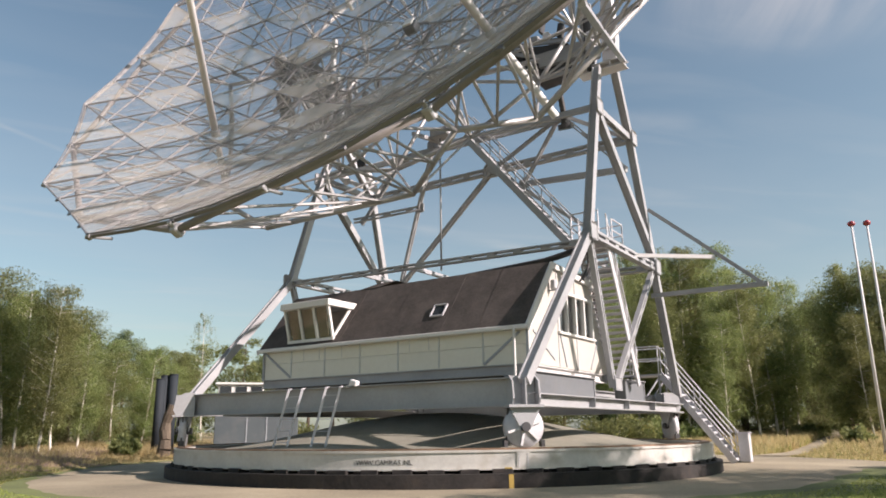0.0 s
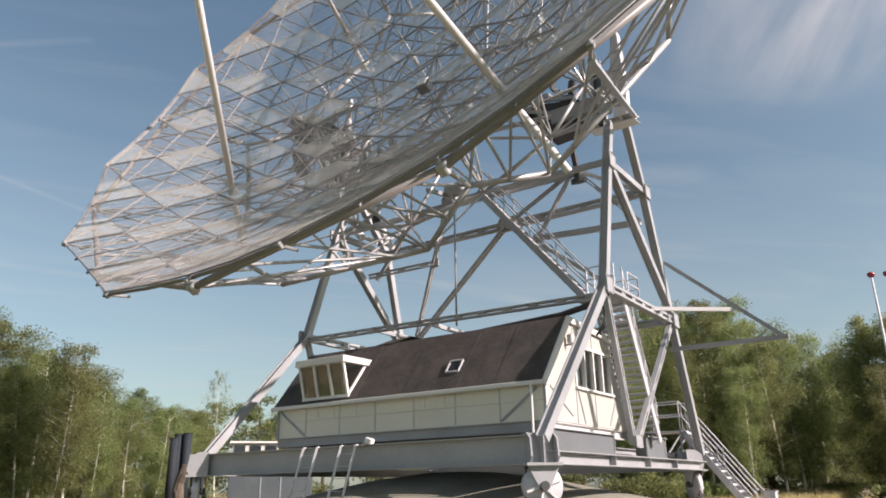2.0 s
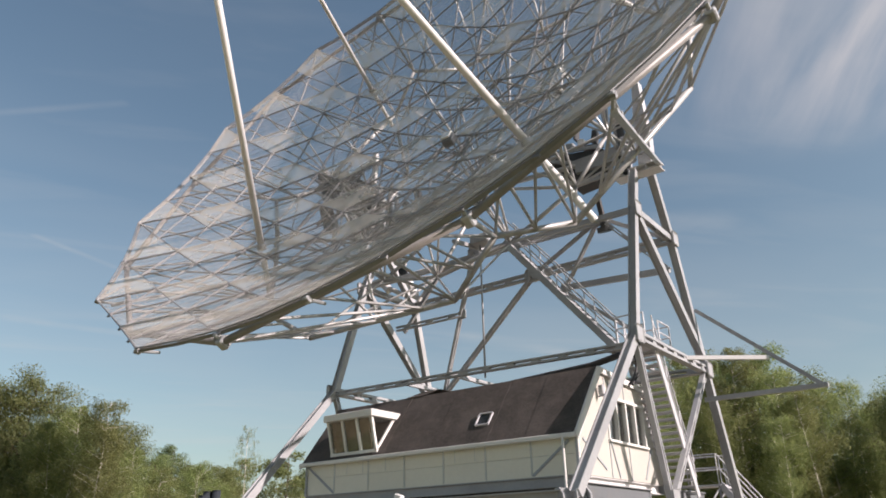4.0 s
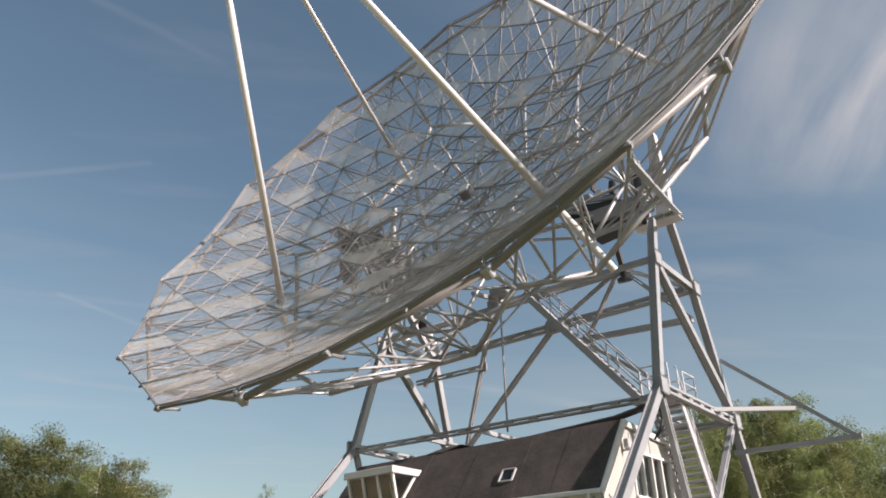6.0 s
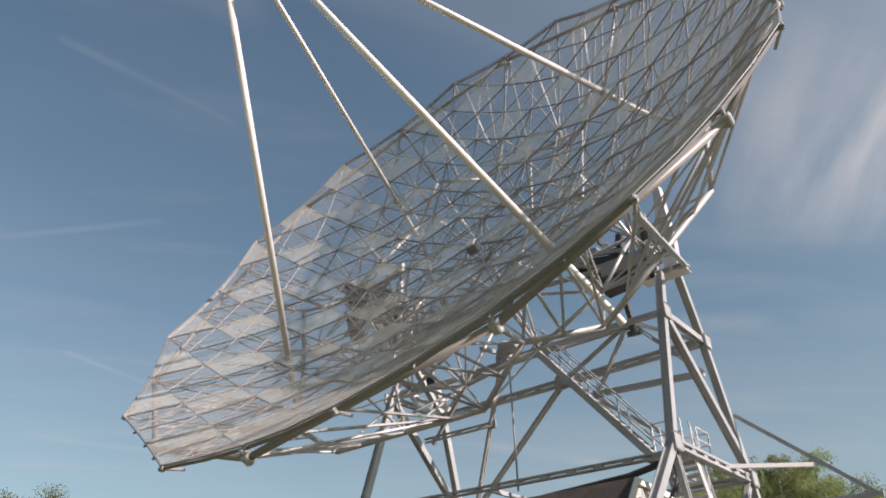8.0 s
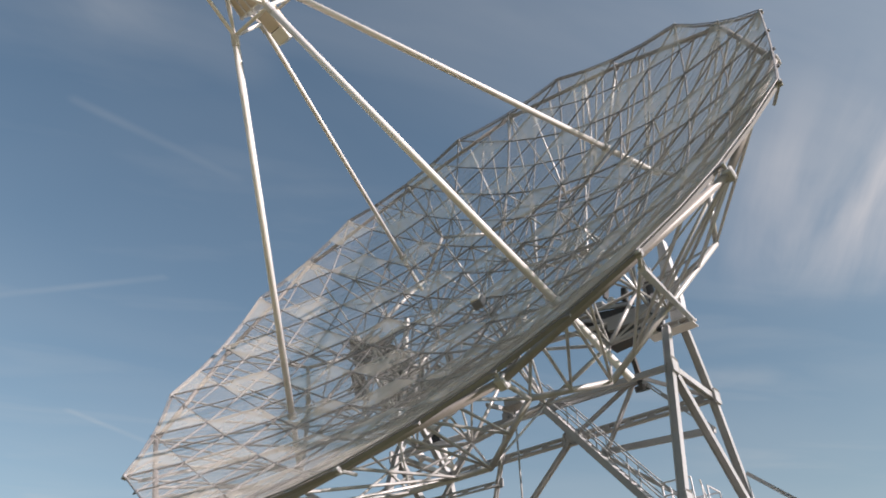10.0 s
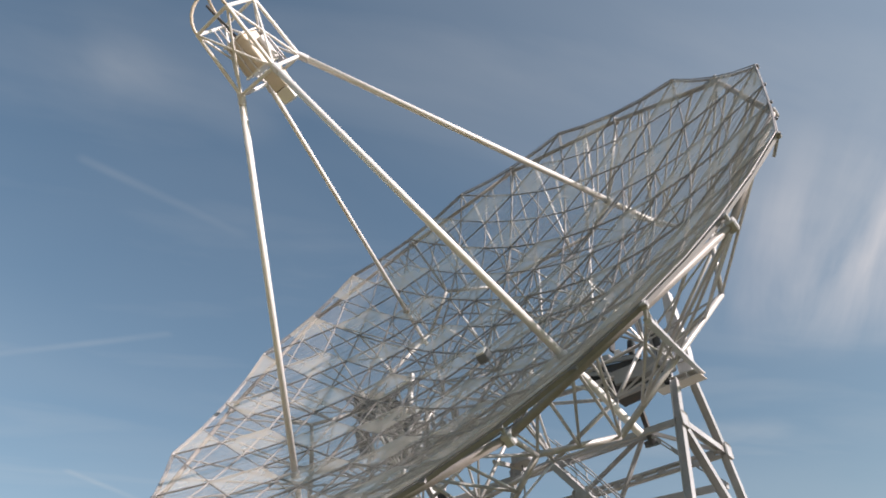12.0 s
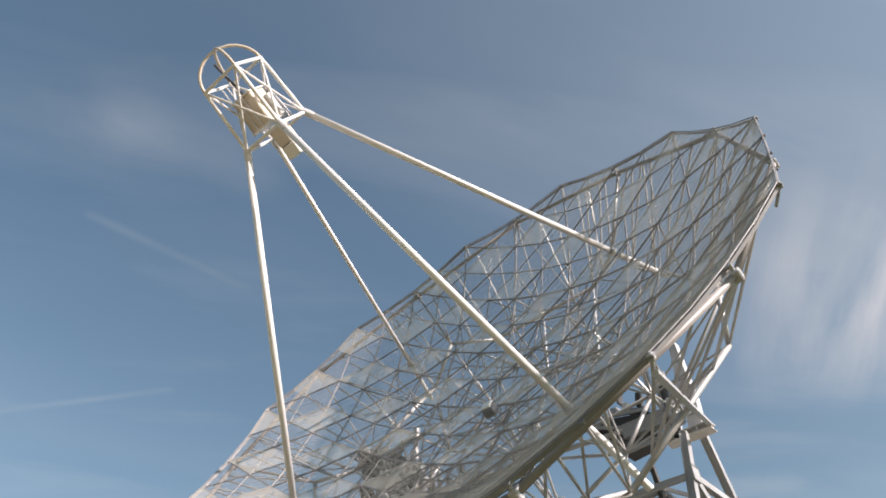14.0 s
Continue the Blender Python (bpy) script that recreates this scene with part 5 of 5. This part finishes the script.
for p, q in (((0.77, 0.77), (-0.77, -0.77)), ((-0.77, 0.77), (0.77, -0.77))):
    arc = [D(p[0] * math.cos(math.pi * i / 14), p[1] * math.cos(math.pi * i / 14), FT + 0.95 * math.sin(math.pi * i / 14)) for i in range(15)]
    bm = add_sweep(bmesh.new(), arc, circle(0.05, 10), DN.cross(D(p[0], p[1], 0) - VTX))
    part("hoop", bm, FCREAM, feed, "weathered guard hoop")

# ---- woods ----
def leaf_material(name, dark, light):
    m = bpy.data.materials.new(name)
    m.use_nodes = True
    nt = m.node_tree
    b, out = nt.nodes["Principled BSDF"], nt.nodes["Material Output"]
    geo, info = nt.nodes.new("ShaderNodeNewGeometry"), nt.nodes.new("ShaderNodeObjectInfo")
    mx = nt.nodes.new("ShaderNodeMix")
    mx.data_type = "RGBA"
    mx.inputs[6].default_value, mx.inputs[7].default_value = (*dark, 1), (*light, 1)
    nt.links.new(geo.outputs["Random Per Island"], mx.inputs["Factor"])
    hs = nt.nodes.new("ShaderNodeHueSaturation")
    for src, sock, lo, hi in ((info.outputs["Random"], "Hue", 0.475, 0.515), (info.outputs["Random"], "Value", 0.75, 1.25)):
        r = nt.nodes.new("ShaderNodeMapRange")
        r.inputs["To Min"].default_value, r.inputs["To Max"].default_value = lo, hi
        nt.links.new(src, r.inputs["Value"])
        nt.links.new(r.outputs[0], hs.inputs[sock])
    nt.links.new(mx.outputs[2], hs.inputs["Color"])
    nt.links.new(hs.outputs[0], b.inputs["Base Color"])
    b.inputs["Roughness"].default_value = 0.6
    tl, ms = nt.nodes.new("ShaderNodeBsdfTranslucent"), nt.nodes.new("ShaderNodeMixShader")
    nt.links.new(hs.outputs[0], tl.inputs["Color"])
    ms.inputs[0].default_value = 0.55
    nt.links.new(b.outputs[0], ms.inputs[1])
    nt.links.new(tl.outputs[0], ms.inputs[2])
    nt.links.new(ms.outputs[0], out.inputs["Surface"])
    return m


LEAF_BIRCH = leaf_material("birch_leaves", (0.145, 0.185, 0.068), (0.315, 0.345, 0.13))
LEAF_OAK = leaf_material("oak_leaves", (0.125, 0.165, 0.062), (0.265, 0.295, 0.112))
LEAF_PINE = leaf_material("pine_needles", (0.11, 0.145, 0.06), (0.22, 0.255, 0.11))
BARK = material("brown_bark", (0.11, 0.085, 0.06), 0.9, 0, 0.3, 10, 0.4, (0.05, 0.04, 0.03), 0.5)
BIRCHBARK = material("birch_bark", (0.62, 0.58, 0.50), 0.8, 0, 0.12, 12, 0.7, (0.09, 0.075, 0.06), 0.3)


def tree(kind, seed, h):
    """A tree of height h at the origin: bent tapered trunk, limbs, and a crown of leaf clumps on the limbs."""
    rng = np.random.default_rng(seed)
    look_of = {"birch": (0.16, 0.15, 60, 0.056, 700, BIRCHBARK, LEAF_BIRCH), "young": (0.30, 0.11, 26, 0.055, 260, BIRCHBARK, LEAF_BIRCH),
               "oak": (0.08, 0.26, 64, 0.074, 620, BARK, LEAF_OAK), "pine": (0.40, 0.16, 28, 0.07, 700, BARK, LEAF_PINE),
               "wood": (0.08, 0.30, 26, 0.17, 230, BARK, LEAF_OAK)}
    low, wid, nl, leaf, nleaf, bark, lm = look_of[kind]
    droop = kind in ("birch", "young")
    kind = {"young": "birch", "wood": "oak"}.get(kind, kind)
    name = {"birch": "birch_tree", "oak": "oak_tree", "pine": "pine_tree"}[kind]
    label = {"birch": "slender birch with white trunk and light green drooping leaves", "oak": "dense broad-leaved tree in deep summer green", "pine": "dark green pine with a bare brown trunk"}[kind]
    th = empty(name, (0, 0, 0), label, "tree")
    lean = rng.normal(0, 0.04, 2)
    spine = []
    for i in range(8):
        f = i / 7
        spine.append(Vector((lean[0] * h * f + 0.15 * math.sin(f * 4 + seed), lean[1] * h * f + 0.15 * math.cos(f * 3 + seed * 2), f * h * 0.96)))
    r0 = h * (0.0075 if kind == "birch" else 0.018)
    bm = bmesh.new()
    for i in range(7):
        add_tube(bm, spine[i], spine[i + 1], r0 * (1 - i / 7.6), 7, r0 * (1 - (i + 1) / 7.6))
    centres = []
    for i in range(nl):
        f = low + (0.99 - low) * (i + rng.random()) / nl
        k = min(6, int(f * 7))
        p = spine[k].lerp(spine[k + 1], f * 7 - k)
        g = (f - low) / (1 - low)
        span = h * wid * (0.35 + 1.5 * g * (1 - g) * 2 if kind != "pine" else 0.5 + 0.8 * math.sin(g * 3)) * rng.uniform(0.55, 1.1)
        if kind == "oak":
            span = h * wid * math.sqrt(max(0.06, 1 - (1.25 * g - 0.42) ** 2)) * rng.uniform(0.6, 1.08)
        a = rng.random() * 2 * math.pi
        rise = rng.uniform(-0.1, 0.5) if kind != "birch" else rng.uniform(0.1, 0.8)
        e = p + Vector((math.cos(a), math.sin(a), rise)) * span
        add_tube(bm, p, e, r0 * (0.16 if kind == "birch" else 0.28), 5, r0 * 0.05)
        for s_ in (0.5, 0.8, 1.0):
            centres.append((p.lerp(e, s_), span * 0.35 + 0.26))
    part("trunk", bm, bark, th)
    vs = []
    for c, rad in centres:
        n = int(nleaf * rng.uniform(0.6, 1.2) / 3 * min(1.6, (rad / 1.1) ** 1.3 + 0.30))
        o = rng.normal(0, 1, (n, 3))
        o /= np.linalg.norm(o, axis=1, keepdims=True)
        o *= (rng.random((n, 1)) ** 0.45) * rad
        o[:, 2] *= 0.70
        if droop:
            # leaves hang in strands from the twigs
            ns = max(3, n // 16)
            tips = o[rng.integers(0, n, ns)]
            pick = rng.integers(0, ns, n)
            hang = np.array([[0, 0, -1.0]]) * (rng.random((n, 1)) ** 0.8) * (0.35 + 0.75 * rng.random((ns, 1))[pick]) * min(rad, 1.0) * 1.1
            o = np.where(rng.random((n, 1)) < 0.75, tips[pick] + hang + rng.normal(0, 0.05, (n, 3)), o)
        q = o + np.array(c)
        t1, t2 = rng.normal(0, 1, (n, 3)), rng.normal(0, 1, (n, 3))
        t1 /= np.linalg.norm(t1, axis=1, keepdims=True)
        t2 /= np.linalg.norm(t2, axis=1, keepdims=True)
        sz = leaf * rng.uniform(0.6, 1.5, (n, 1))
        vs.append(np.stack([q - t1 * sz, q + t2 * sz * 0.8, q + t1 * sz], 1))
    v = np.concatenate(vs).reshape(-1, 3)
    me = bpy.data.meshes.new("crown")
    me.from_pydata(v.tolist(), [], np.arange(len(v)).reshape(-1, 3).tolist())
    me.materials.append(lm)
    ob = new("crown", me)
    ob.parent = th
    return th


PROTO = {("birch", 0): tree("birch", 11, 12), ("birch", 1): tree("birch", 12, 12), ("birch", 2): tree("birch", 13, 12),
         ("oak", 0): tree("oak", 21, 12), ("oak", 1): tree("oak", 22, 12), ("oak", 2): tree("oak", 23, 12),
         ("pine", 0): tree("pine", 31, 12), ("pine", 1): tree("pine", 32, 12), ("young", 0): tree("young", 41, 12),
         ("wood", 0): tree("wood", 51, 12), ("wood", 1): tree("wood", 52, 12), ("wood", 2): tree("wood", 53, 12)}
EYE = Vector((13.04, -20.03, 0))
used = set()


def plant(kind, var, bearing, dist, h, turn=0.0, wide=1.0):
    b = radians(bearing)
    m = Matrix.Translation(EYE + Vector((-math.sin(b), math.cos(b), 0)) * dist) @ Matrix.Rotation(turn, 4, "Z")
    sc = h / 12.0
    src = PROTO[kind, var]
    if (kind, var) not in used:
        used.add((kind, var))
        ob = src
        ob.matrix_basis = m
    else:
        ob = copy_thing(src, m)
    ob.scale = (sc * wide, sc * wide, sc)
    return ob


rng = random.Random(5)
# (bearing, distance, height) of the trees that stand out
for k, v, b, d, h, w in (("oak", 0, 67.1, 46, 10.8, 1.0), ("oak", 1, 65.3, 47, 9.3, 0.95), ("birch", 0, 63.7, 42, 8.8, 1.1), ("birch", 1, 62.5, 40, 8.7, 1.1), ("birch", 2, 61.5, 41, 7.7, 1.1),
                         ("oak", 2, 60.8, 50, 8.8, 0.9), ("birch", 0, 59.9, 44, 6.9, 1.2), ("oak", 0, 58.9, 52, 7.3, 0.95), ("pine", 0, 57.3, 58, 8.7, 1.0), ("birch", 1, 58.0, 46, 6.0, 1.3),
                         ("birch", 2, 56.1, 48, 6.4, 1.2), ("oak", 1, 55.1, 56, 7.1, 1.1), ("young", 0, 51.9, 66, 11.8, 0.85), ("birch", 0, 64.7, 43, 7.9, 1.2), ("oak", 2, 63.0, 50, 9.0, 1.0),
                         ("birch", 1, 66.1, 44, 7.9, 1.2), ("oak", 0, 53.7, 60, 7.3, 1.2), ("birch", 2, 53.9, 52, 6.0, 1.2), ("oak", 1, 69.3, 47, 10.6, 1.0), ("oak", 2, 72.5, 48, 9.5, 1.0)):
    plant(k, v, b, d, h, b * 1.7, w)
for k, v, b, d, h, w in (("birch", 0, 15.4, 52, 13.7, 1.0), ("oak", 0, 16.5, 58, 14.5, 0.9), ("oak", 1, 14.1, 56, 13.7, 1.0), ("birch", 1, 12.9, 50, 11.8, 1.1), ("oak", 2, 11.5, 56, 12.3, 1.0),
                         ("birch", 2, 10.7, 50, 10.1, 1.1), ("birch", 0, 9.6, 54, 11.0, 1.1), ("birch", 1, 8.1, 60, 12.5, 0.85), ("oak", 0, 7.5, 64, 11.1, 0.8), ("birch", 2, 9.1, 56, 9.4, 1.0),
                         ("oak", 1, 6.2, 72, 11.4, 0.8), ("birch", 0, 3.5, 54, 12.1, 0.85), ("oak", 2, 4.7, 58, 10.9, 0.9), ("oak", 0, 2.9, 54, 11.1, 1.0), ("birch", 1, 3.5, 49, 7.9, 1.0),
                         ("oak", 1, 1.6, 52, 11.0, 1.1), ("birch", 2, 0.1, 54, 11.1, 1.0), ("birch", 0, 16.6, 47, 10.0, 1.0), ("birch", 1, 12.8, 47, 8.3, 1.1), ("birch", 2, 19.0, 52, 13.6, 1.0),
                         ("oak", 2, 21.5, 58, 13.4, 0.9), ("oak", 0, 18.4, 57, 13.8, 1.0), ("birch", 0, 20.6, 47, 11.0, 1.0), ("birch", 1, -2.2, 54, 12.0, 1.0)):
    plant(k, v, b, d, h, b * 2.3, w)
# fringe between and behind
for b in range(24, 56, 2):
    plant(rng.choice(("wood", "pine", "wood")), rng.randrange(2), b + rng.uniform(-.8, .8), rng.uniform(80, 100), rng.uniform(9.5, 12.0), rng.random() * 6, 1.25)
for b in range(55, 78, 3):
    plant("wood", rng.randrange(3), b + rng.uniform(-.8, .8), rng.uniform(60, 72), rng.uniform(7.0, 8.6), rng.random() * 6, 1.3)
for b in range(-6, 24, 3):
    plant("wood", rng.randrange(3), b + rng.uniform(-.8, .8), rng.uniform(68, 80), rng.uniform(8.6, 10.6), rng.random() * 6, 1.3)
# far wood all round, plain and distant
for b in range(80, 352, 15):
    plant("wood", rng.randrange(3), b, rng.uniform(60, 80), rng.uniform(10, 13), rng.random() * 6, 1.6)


# trees beside the camera that shade the yard
for i, (x, y, h) in enumerate(((22.5, 3.0, 11.0), (21.8, -2.2, 10.6), (22.5, -7.0, 11.2), (28, 7.5, 11), (26, -0.5, 12))):
    ob = copy_thing(PROTO["wood", i % 3], Matrix.Translation((x, y, 0)) @ Matrix.Rotation(i * 2.1, 4, "Z"))
    ob.scale = (h / 12 * 0.9, h / 12 * 0.9, h / 12)


# ---- low growth ----
def yard_edge(x, y):
    return np.interp(np.degrees(np.arctan2(y, x)) % 360, [a for a, _ in RIM], [b for _, b in RIM])


def tufts(name, n, place, hgt, mat, label, category, seed):
    g = np.random.default_rng(seed)
    xy = place(g, n)
    n = len(xy)
    a = g.random(n) * 2 * np.pi
    hh = hgt * g.uniform(0.4, 1.3, n)
    hh *= np.clip((np.hypot(xy[:, 0], xy[:, 1]) - yard_edge(xy[:, 0], xy[:, 1])) / 5.0, 0.18, 1.0)      # trodden short beside the yard
    wd = 0.012 + 0.024 * g.random(n)
    ln = g.normal(0, 0.35, (n, 2)) * hh[:, None]
    v = np.zeros((n, 3, 3))
    v[:, 0, 0], v[:, 0, 1] = xy[:, 0] - np.cos(a) * wd, xy[:, 1] - np.sin(a) * wd
    v[:, 1, 0], v[:, 1, 1] = xy[:, 0] + np.cos(a) * wd, xy[:, 1] + np.sin(a) * wd
    v[:, 2, 0], v[:, 2, 1], v[:, 2, 2] = xy[:, 0] + ln[:, 0], xy[:, 1] + ln[:, 1], hh
    v[:, :, 2] += (ground_z(xy[:, 0], xy[:, 1]) - 0.02)[:, None]
    me = bpy.data.meshes.new(name)
    me.from_pydata(v.reshape(-1, 3).tolist(), [], np.arange(3 * n).reshape(-1, 3).tolist())
    me.materials.append(mat)
    return tagged(new(name, me), label, category, kind="stuff")


def band(b0, b1, d0, d1, patch=None):
    def place(g, n):
        out = np.zeros((0, 2))
        for _ in range(40):
            b, d = np.radians(g.uniform(b0, b1, n)), g.uniform(d0, d1, n)
            x, y = 13.04 - np.sin(b) * d, -20.03 + np.cos(b) * d
            keep = np.hypot(x, y) > yard_edge(x, y) + 0.15
            keep &= (np.abs(x - np.interp(y, [13, 17.6, 25, 34, 50, 76], [7, 7.7, 7.7, 7.4, 6.5, 6]) - 0.1) > 0.85) | (y < 8)
            if patch is not None:
                keep &= np.sin(x * patch * 4 + 2 * np.sin(y * patch * 2.6)) * np.sin(y * patch * 3.4 + 2 * np.sin(x * patch * 2.2)) > -0.05
            out = np.concatenate([out, np.stack([x, y], 1)[keep]])
            if len(out) >= n:
                break
        return out[:n]
    return place


STRAW = leaf_material("dry_grass_blades", (0.44, 0.36, 0.16), (0.72, 0.62, 0.32))
GREENGRASS = leaf_material("green_grass_blades", (0.20, 0.235, 0.06), (0.38, 0.41, 0.13))
HEATHER = leaf_material("heather", (0.30, 0.20, 0.20), (0.55, 0.39, 0.39))
tufts("dry_grass", 75000, band(43, 75, 20, 50), 0.50, STRAW, "tall dry yellow grass on the heath", "grass", 1)
tufts("dry_grass", 65000, band(-4, 22, 27, 58), 0.52, STRAW, "tall dry yellow grass on the heath", "grass", 2)
tufts("heather", 80000, band(43, 75, 25, 44, 0.12), 0.36, HEATHER, "brown and purple heather in patches", "heather", 3)
tufts("green_grass", 60000, band(43, 75, 18, 30, 0.10), 0.40, GREENGRASS, "green grass tufts among the heath", "grass", 4)
tufts("green_grass", 40000, band(-4, 22, 26, 58, 0.11), 0.40, GREENGRASS, "green grass tufts among the heath", "grass", 5)


tufts("lawn_grass", 50000, band(-8, 18, 7, 21), 0.30, GREENGRASS, "short lawn blades beside the gravel", "grass", 6)
tufts("lawn_grass", 40000, band(52, 75, 14, 24), 0.30, GREENGRASS, "short green blades along the gravel edge", "grass", 7)


def bush(seed, bearing, dist, h, mat):
    g = np.random.default_rng(seed)
    n = 2600
    o = g.normal(0, 1, (n, 3))
    o /= np.linalg.norm(o, axis=1, keepdims=True)
    o *= g.random((n, 1)) ** 0.4 * np.array([[h * 0.8, h * 0.8, h * 0.55]]) * (1 + 0.3 * np.sin(o[:, :1] * 7 + seed))
    o[:, 2] = np.abs(o[:, 2] + h * 0.35)
    b = radians(bearing)
    o += np.array([13.04 - math.sin(b) * dist, -20.03 + math.cos(b) * dist, 0.3])
    t1, t2 = g.normal(0, 0.06, (n, 3)), g.normal(0, 0.06, (n, 3))
    v = np.stack([o - t1, o + t2, o + t1], 1).reshape(-1, 3)
    me = bpy.data.meshes.new("bush")
    me.from_pydata(v.tolist(), [], np.arange(len(v)).reshape(-1, 3).tolist())
    me.materials.append(mat)
    return tagged(new("bush", me), "low rounded green bush at the wood's edge", "bush")


for i, (b, d, h) in enumerate(((57.0, 38, 0.8), (62.5, 45, 1.0), (66.5, 42, 1.5), (69.0, 43, 1.3), (53.4, 48, 1.4), (17.8, 44, 1.7), (19.6, 43, 1.9), (15.4, 47, 1.2), (22.0, 45, 1.6),
                               (10.6, 58, 1.2), (4.6, 40, 0.9), (1.0, 37, 1.0), (7.4, 56, 1.3), (44.8, 50, 1.6))):
    bush(40 + i, b, d, h, (LEAF_BIRCH, LEAF_OAK)[i % 2])

# ---- far things ----
def at(bearing, dist, z=0.0):
    b = radians(bearing)
    return EYE + Vector((-math.sin(b) * dist, math.cos(b) * dist, z))


RED = material("red_paint", (0.30, 0.04, 0.05), 0.4, 0, 0.05)
for b, d, h in ((3.05, 33.0, 9.15), (2.1, 33.4, 9.2)):
    p = at(b, d)
    fp = empty("flagpole", p, "bare white flagpole with a dark red ball", "flagpole", "flagpoles on the heath")
    part("pole", add_tube(bmesh.new(), p, p + Vector((0, 0, h)), 0.07, 12, 0.04), WHITE, fp, smooth=True)
    bm = bmesh.new()
    bmesh.ops.create_uvsphere(bm, u_segments=14, v_segments=8, radius=0.15, matrix=Matrix.Translation(p + Vector((0, 0, h + 0.08))) @ Matrix.Diagonal((1, 1, 0.8, 1)))
    part("ball", bm, RED, fp, "dark red ball finial", True)
    part("base", add_tube(bmesh.new(), p, p + Vector((0, 0, 0.25)), 0.12, 12), CONCRETE, fp)
# grey site container behind the track
GREYBOX = material("grey_container", (0.075, 0.092, 0.10), 0.7, 0.0, 0.06, 4, 0.15, (0.25, 0.22, 0.2))
p, q = at(50.9, 38), at(45.0, 38)
ct = empty("site_container", p, "blue-grey steel site container behind the track", "container")
side = (q - p).normalized()
rot = Matrix((side, Vector((-side.y, side.x, 0)), (0, 0, 1))).transposed()
ctr = (p + q) / 2
part("body", add_box(bmesh.new(), ctr + Vector((0, 0, 1.08)), ((q - p).length, 2.3, 2.05), rot, 0.02), GREYBOX, ct)
for i in range(1, 3):
    part("seam", add_box(bmesh.new(), p.lerp(q, (i + 0.6) / 4.2) - Vector((-side.y, side.x, 0)) * 1.16 + Vector((0, 0, 1.08)), (0.05, 0.03, 2.0), rot), STUD, ct)
part("roof_edge", add_box(bmesh.new(), ctr + Vector((0, 0, 2.14)), ((q - p).length + 0.1, 2.4, 0.06), rot), GALV, ct)
# small white hut with windows on stilts, beyond the platform
p = at(49.2, 44)
side = Vector((math.cos(radians(49)), math.sin(radians(49)), 0))
rot = Matrix((side, Vector((-side.y, side.x, 0)), (0, 0, 1))).transposed()
hut = empty("white_hut", p, "small white hut with dark windows behind the platform", "hut")
part("body", add_box(bmesh.new(), p + Vector((0, 0, 1.9)), (2.5, 2.2, 3.8), rot, 0.02), TRIM, hut)
part("roof", add_box(bmesh.new(), p + Vector((0, 0, 3.86)), (2.8, 2.5, 0.12), rot, 0.02), TRIM, hut)
for k in (-0.85, 0.0, 0.85):
    part("window", add_box(bmesh.new(), p + side * k - Vector((-side.y, side.x, 0)) * 1.11 + Vector((0, 0, 3.35)), (0.62, 0.04, 0.7), rot), GLASS, hut)
# dark blue tank and an old stump beside it
BLUE = material("dark_blue_plastic", (0.014, 0.020, 0.026), 0.8, 0, 0.1)
p = at(54.5, 41)
tk = empty("storage_tank", p, "three dark blue upright tanks standing together among trees", "tank")
for k, hh in ((-0.32, 3.9), (0.0, 4.1), (0.32, 4.15)):
    c = p + Vector((0.6 * k, 0.8 * k, 0)) + Vector((-0.2, 0, 0)) * (k == 0)
    part("shell", add_tube(bmesh.new(), c, c + Vector((0, 0, hh)), 0.22, 20), BLUE, tk, smooth=True)
    part("lid", add_tube(bmesh.new(), c + Vector((0, 0, hh)), c + Vector((0, 0, hh + 0.06)), 0.235, 20), BLUE, tk)
p = at(54.5, 38)
st = empty("tree_stump", p, "weathered brown tree trunk, broken off", "stump")
spine = [p + Vector((0.12 * math.sin(i * 1.3), 0.05 * i, 0.42 * i)) for i in range(7)]
bm = bmesh.new()
for i in range(6):
    add_tube(bm, spine[i], spine[i + 1], 0.30 - 0.02 * i + 0.04 * (i % 2), 9, 0.28 - 0.02 * i + 0.04 * ((i + 1) % 2))
part("trunk", bm, BARK, st)
# signpost and marker by the path
for b, d, h in ((10.7, 56, 3.4), (8.9, 47, 0.9)):
    p = at(b, d)
    sp = empty("post", p, "thin wooden post beside the footpath", "post")
    part("shaft", add_tube(bmesh.new(), p, p + Vector((0, 0, h)), 0.06, 8), BARK, sp)
    part("cap", add_tube(bmesh.new(), p + Vector((0, 0, h)), p + Vector((0, 0, h + 0.04)), 0.075, 8), BARK, sp)
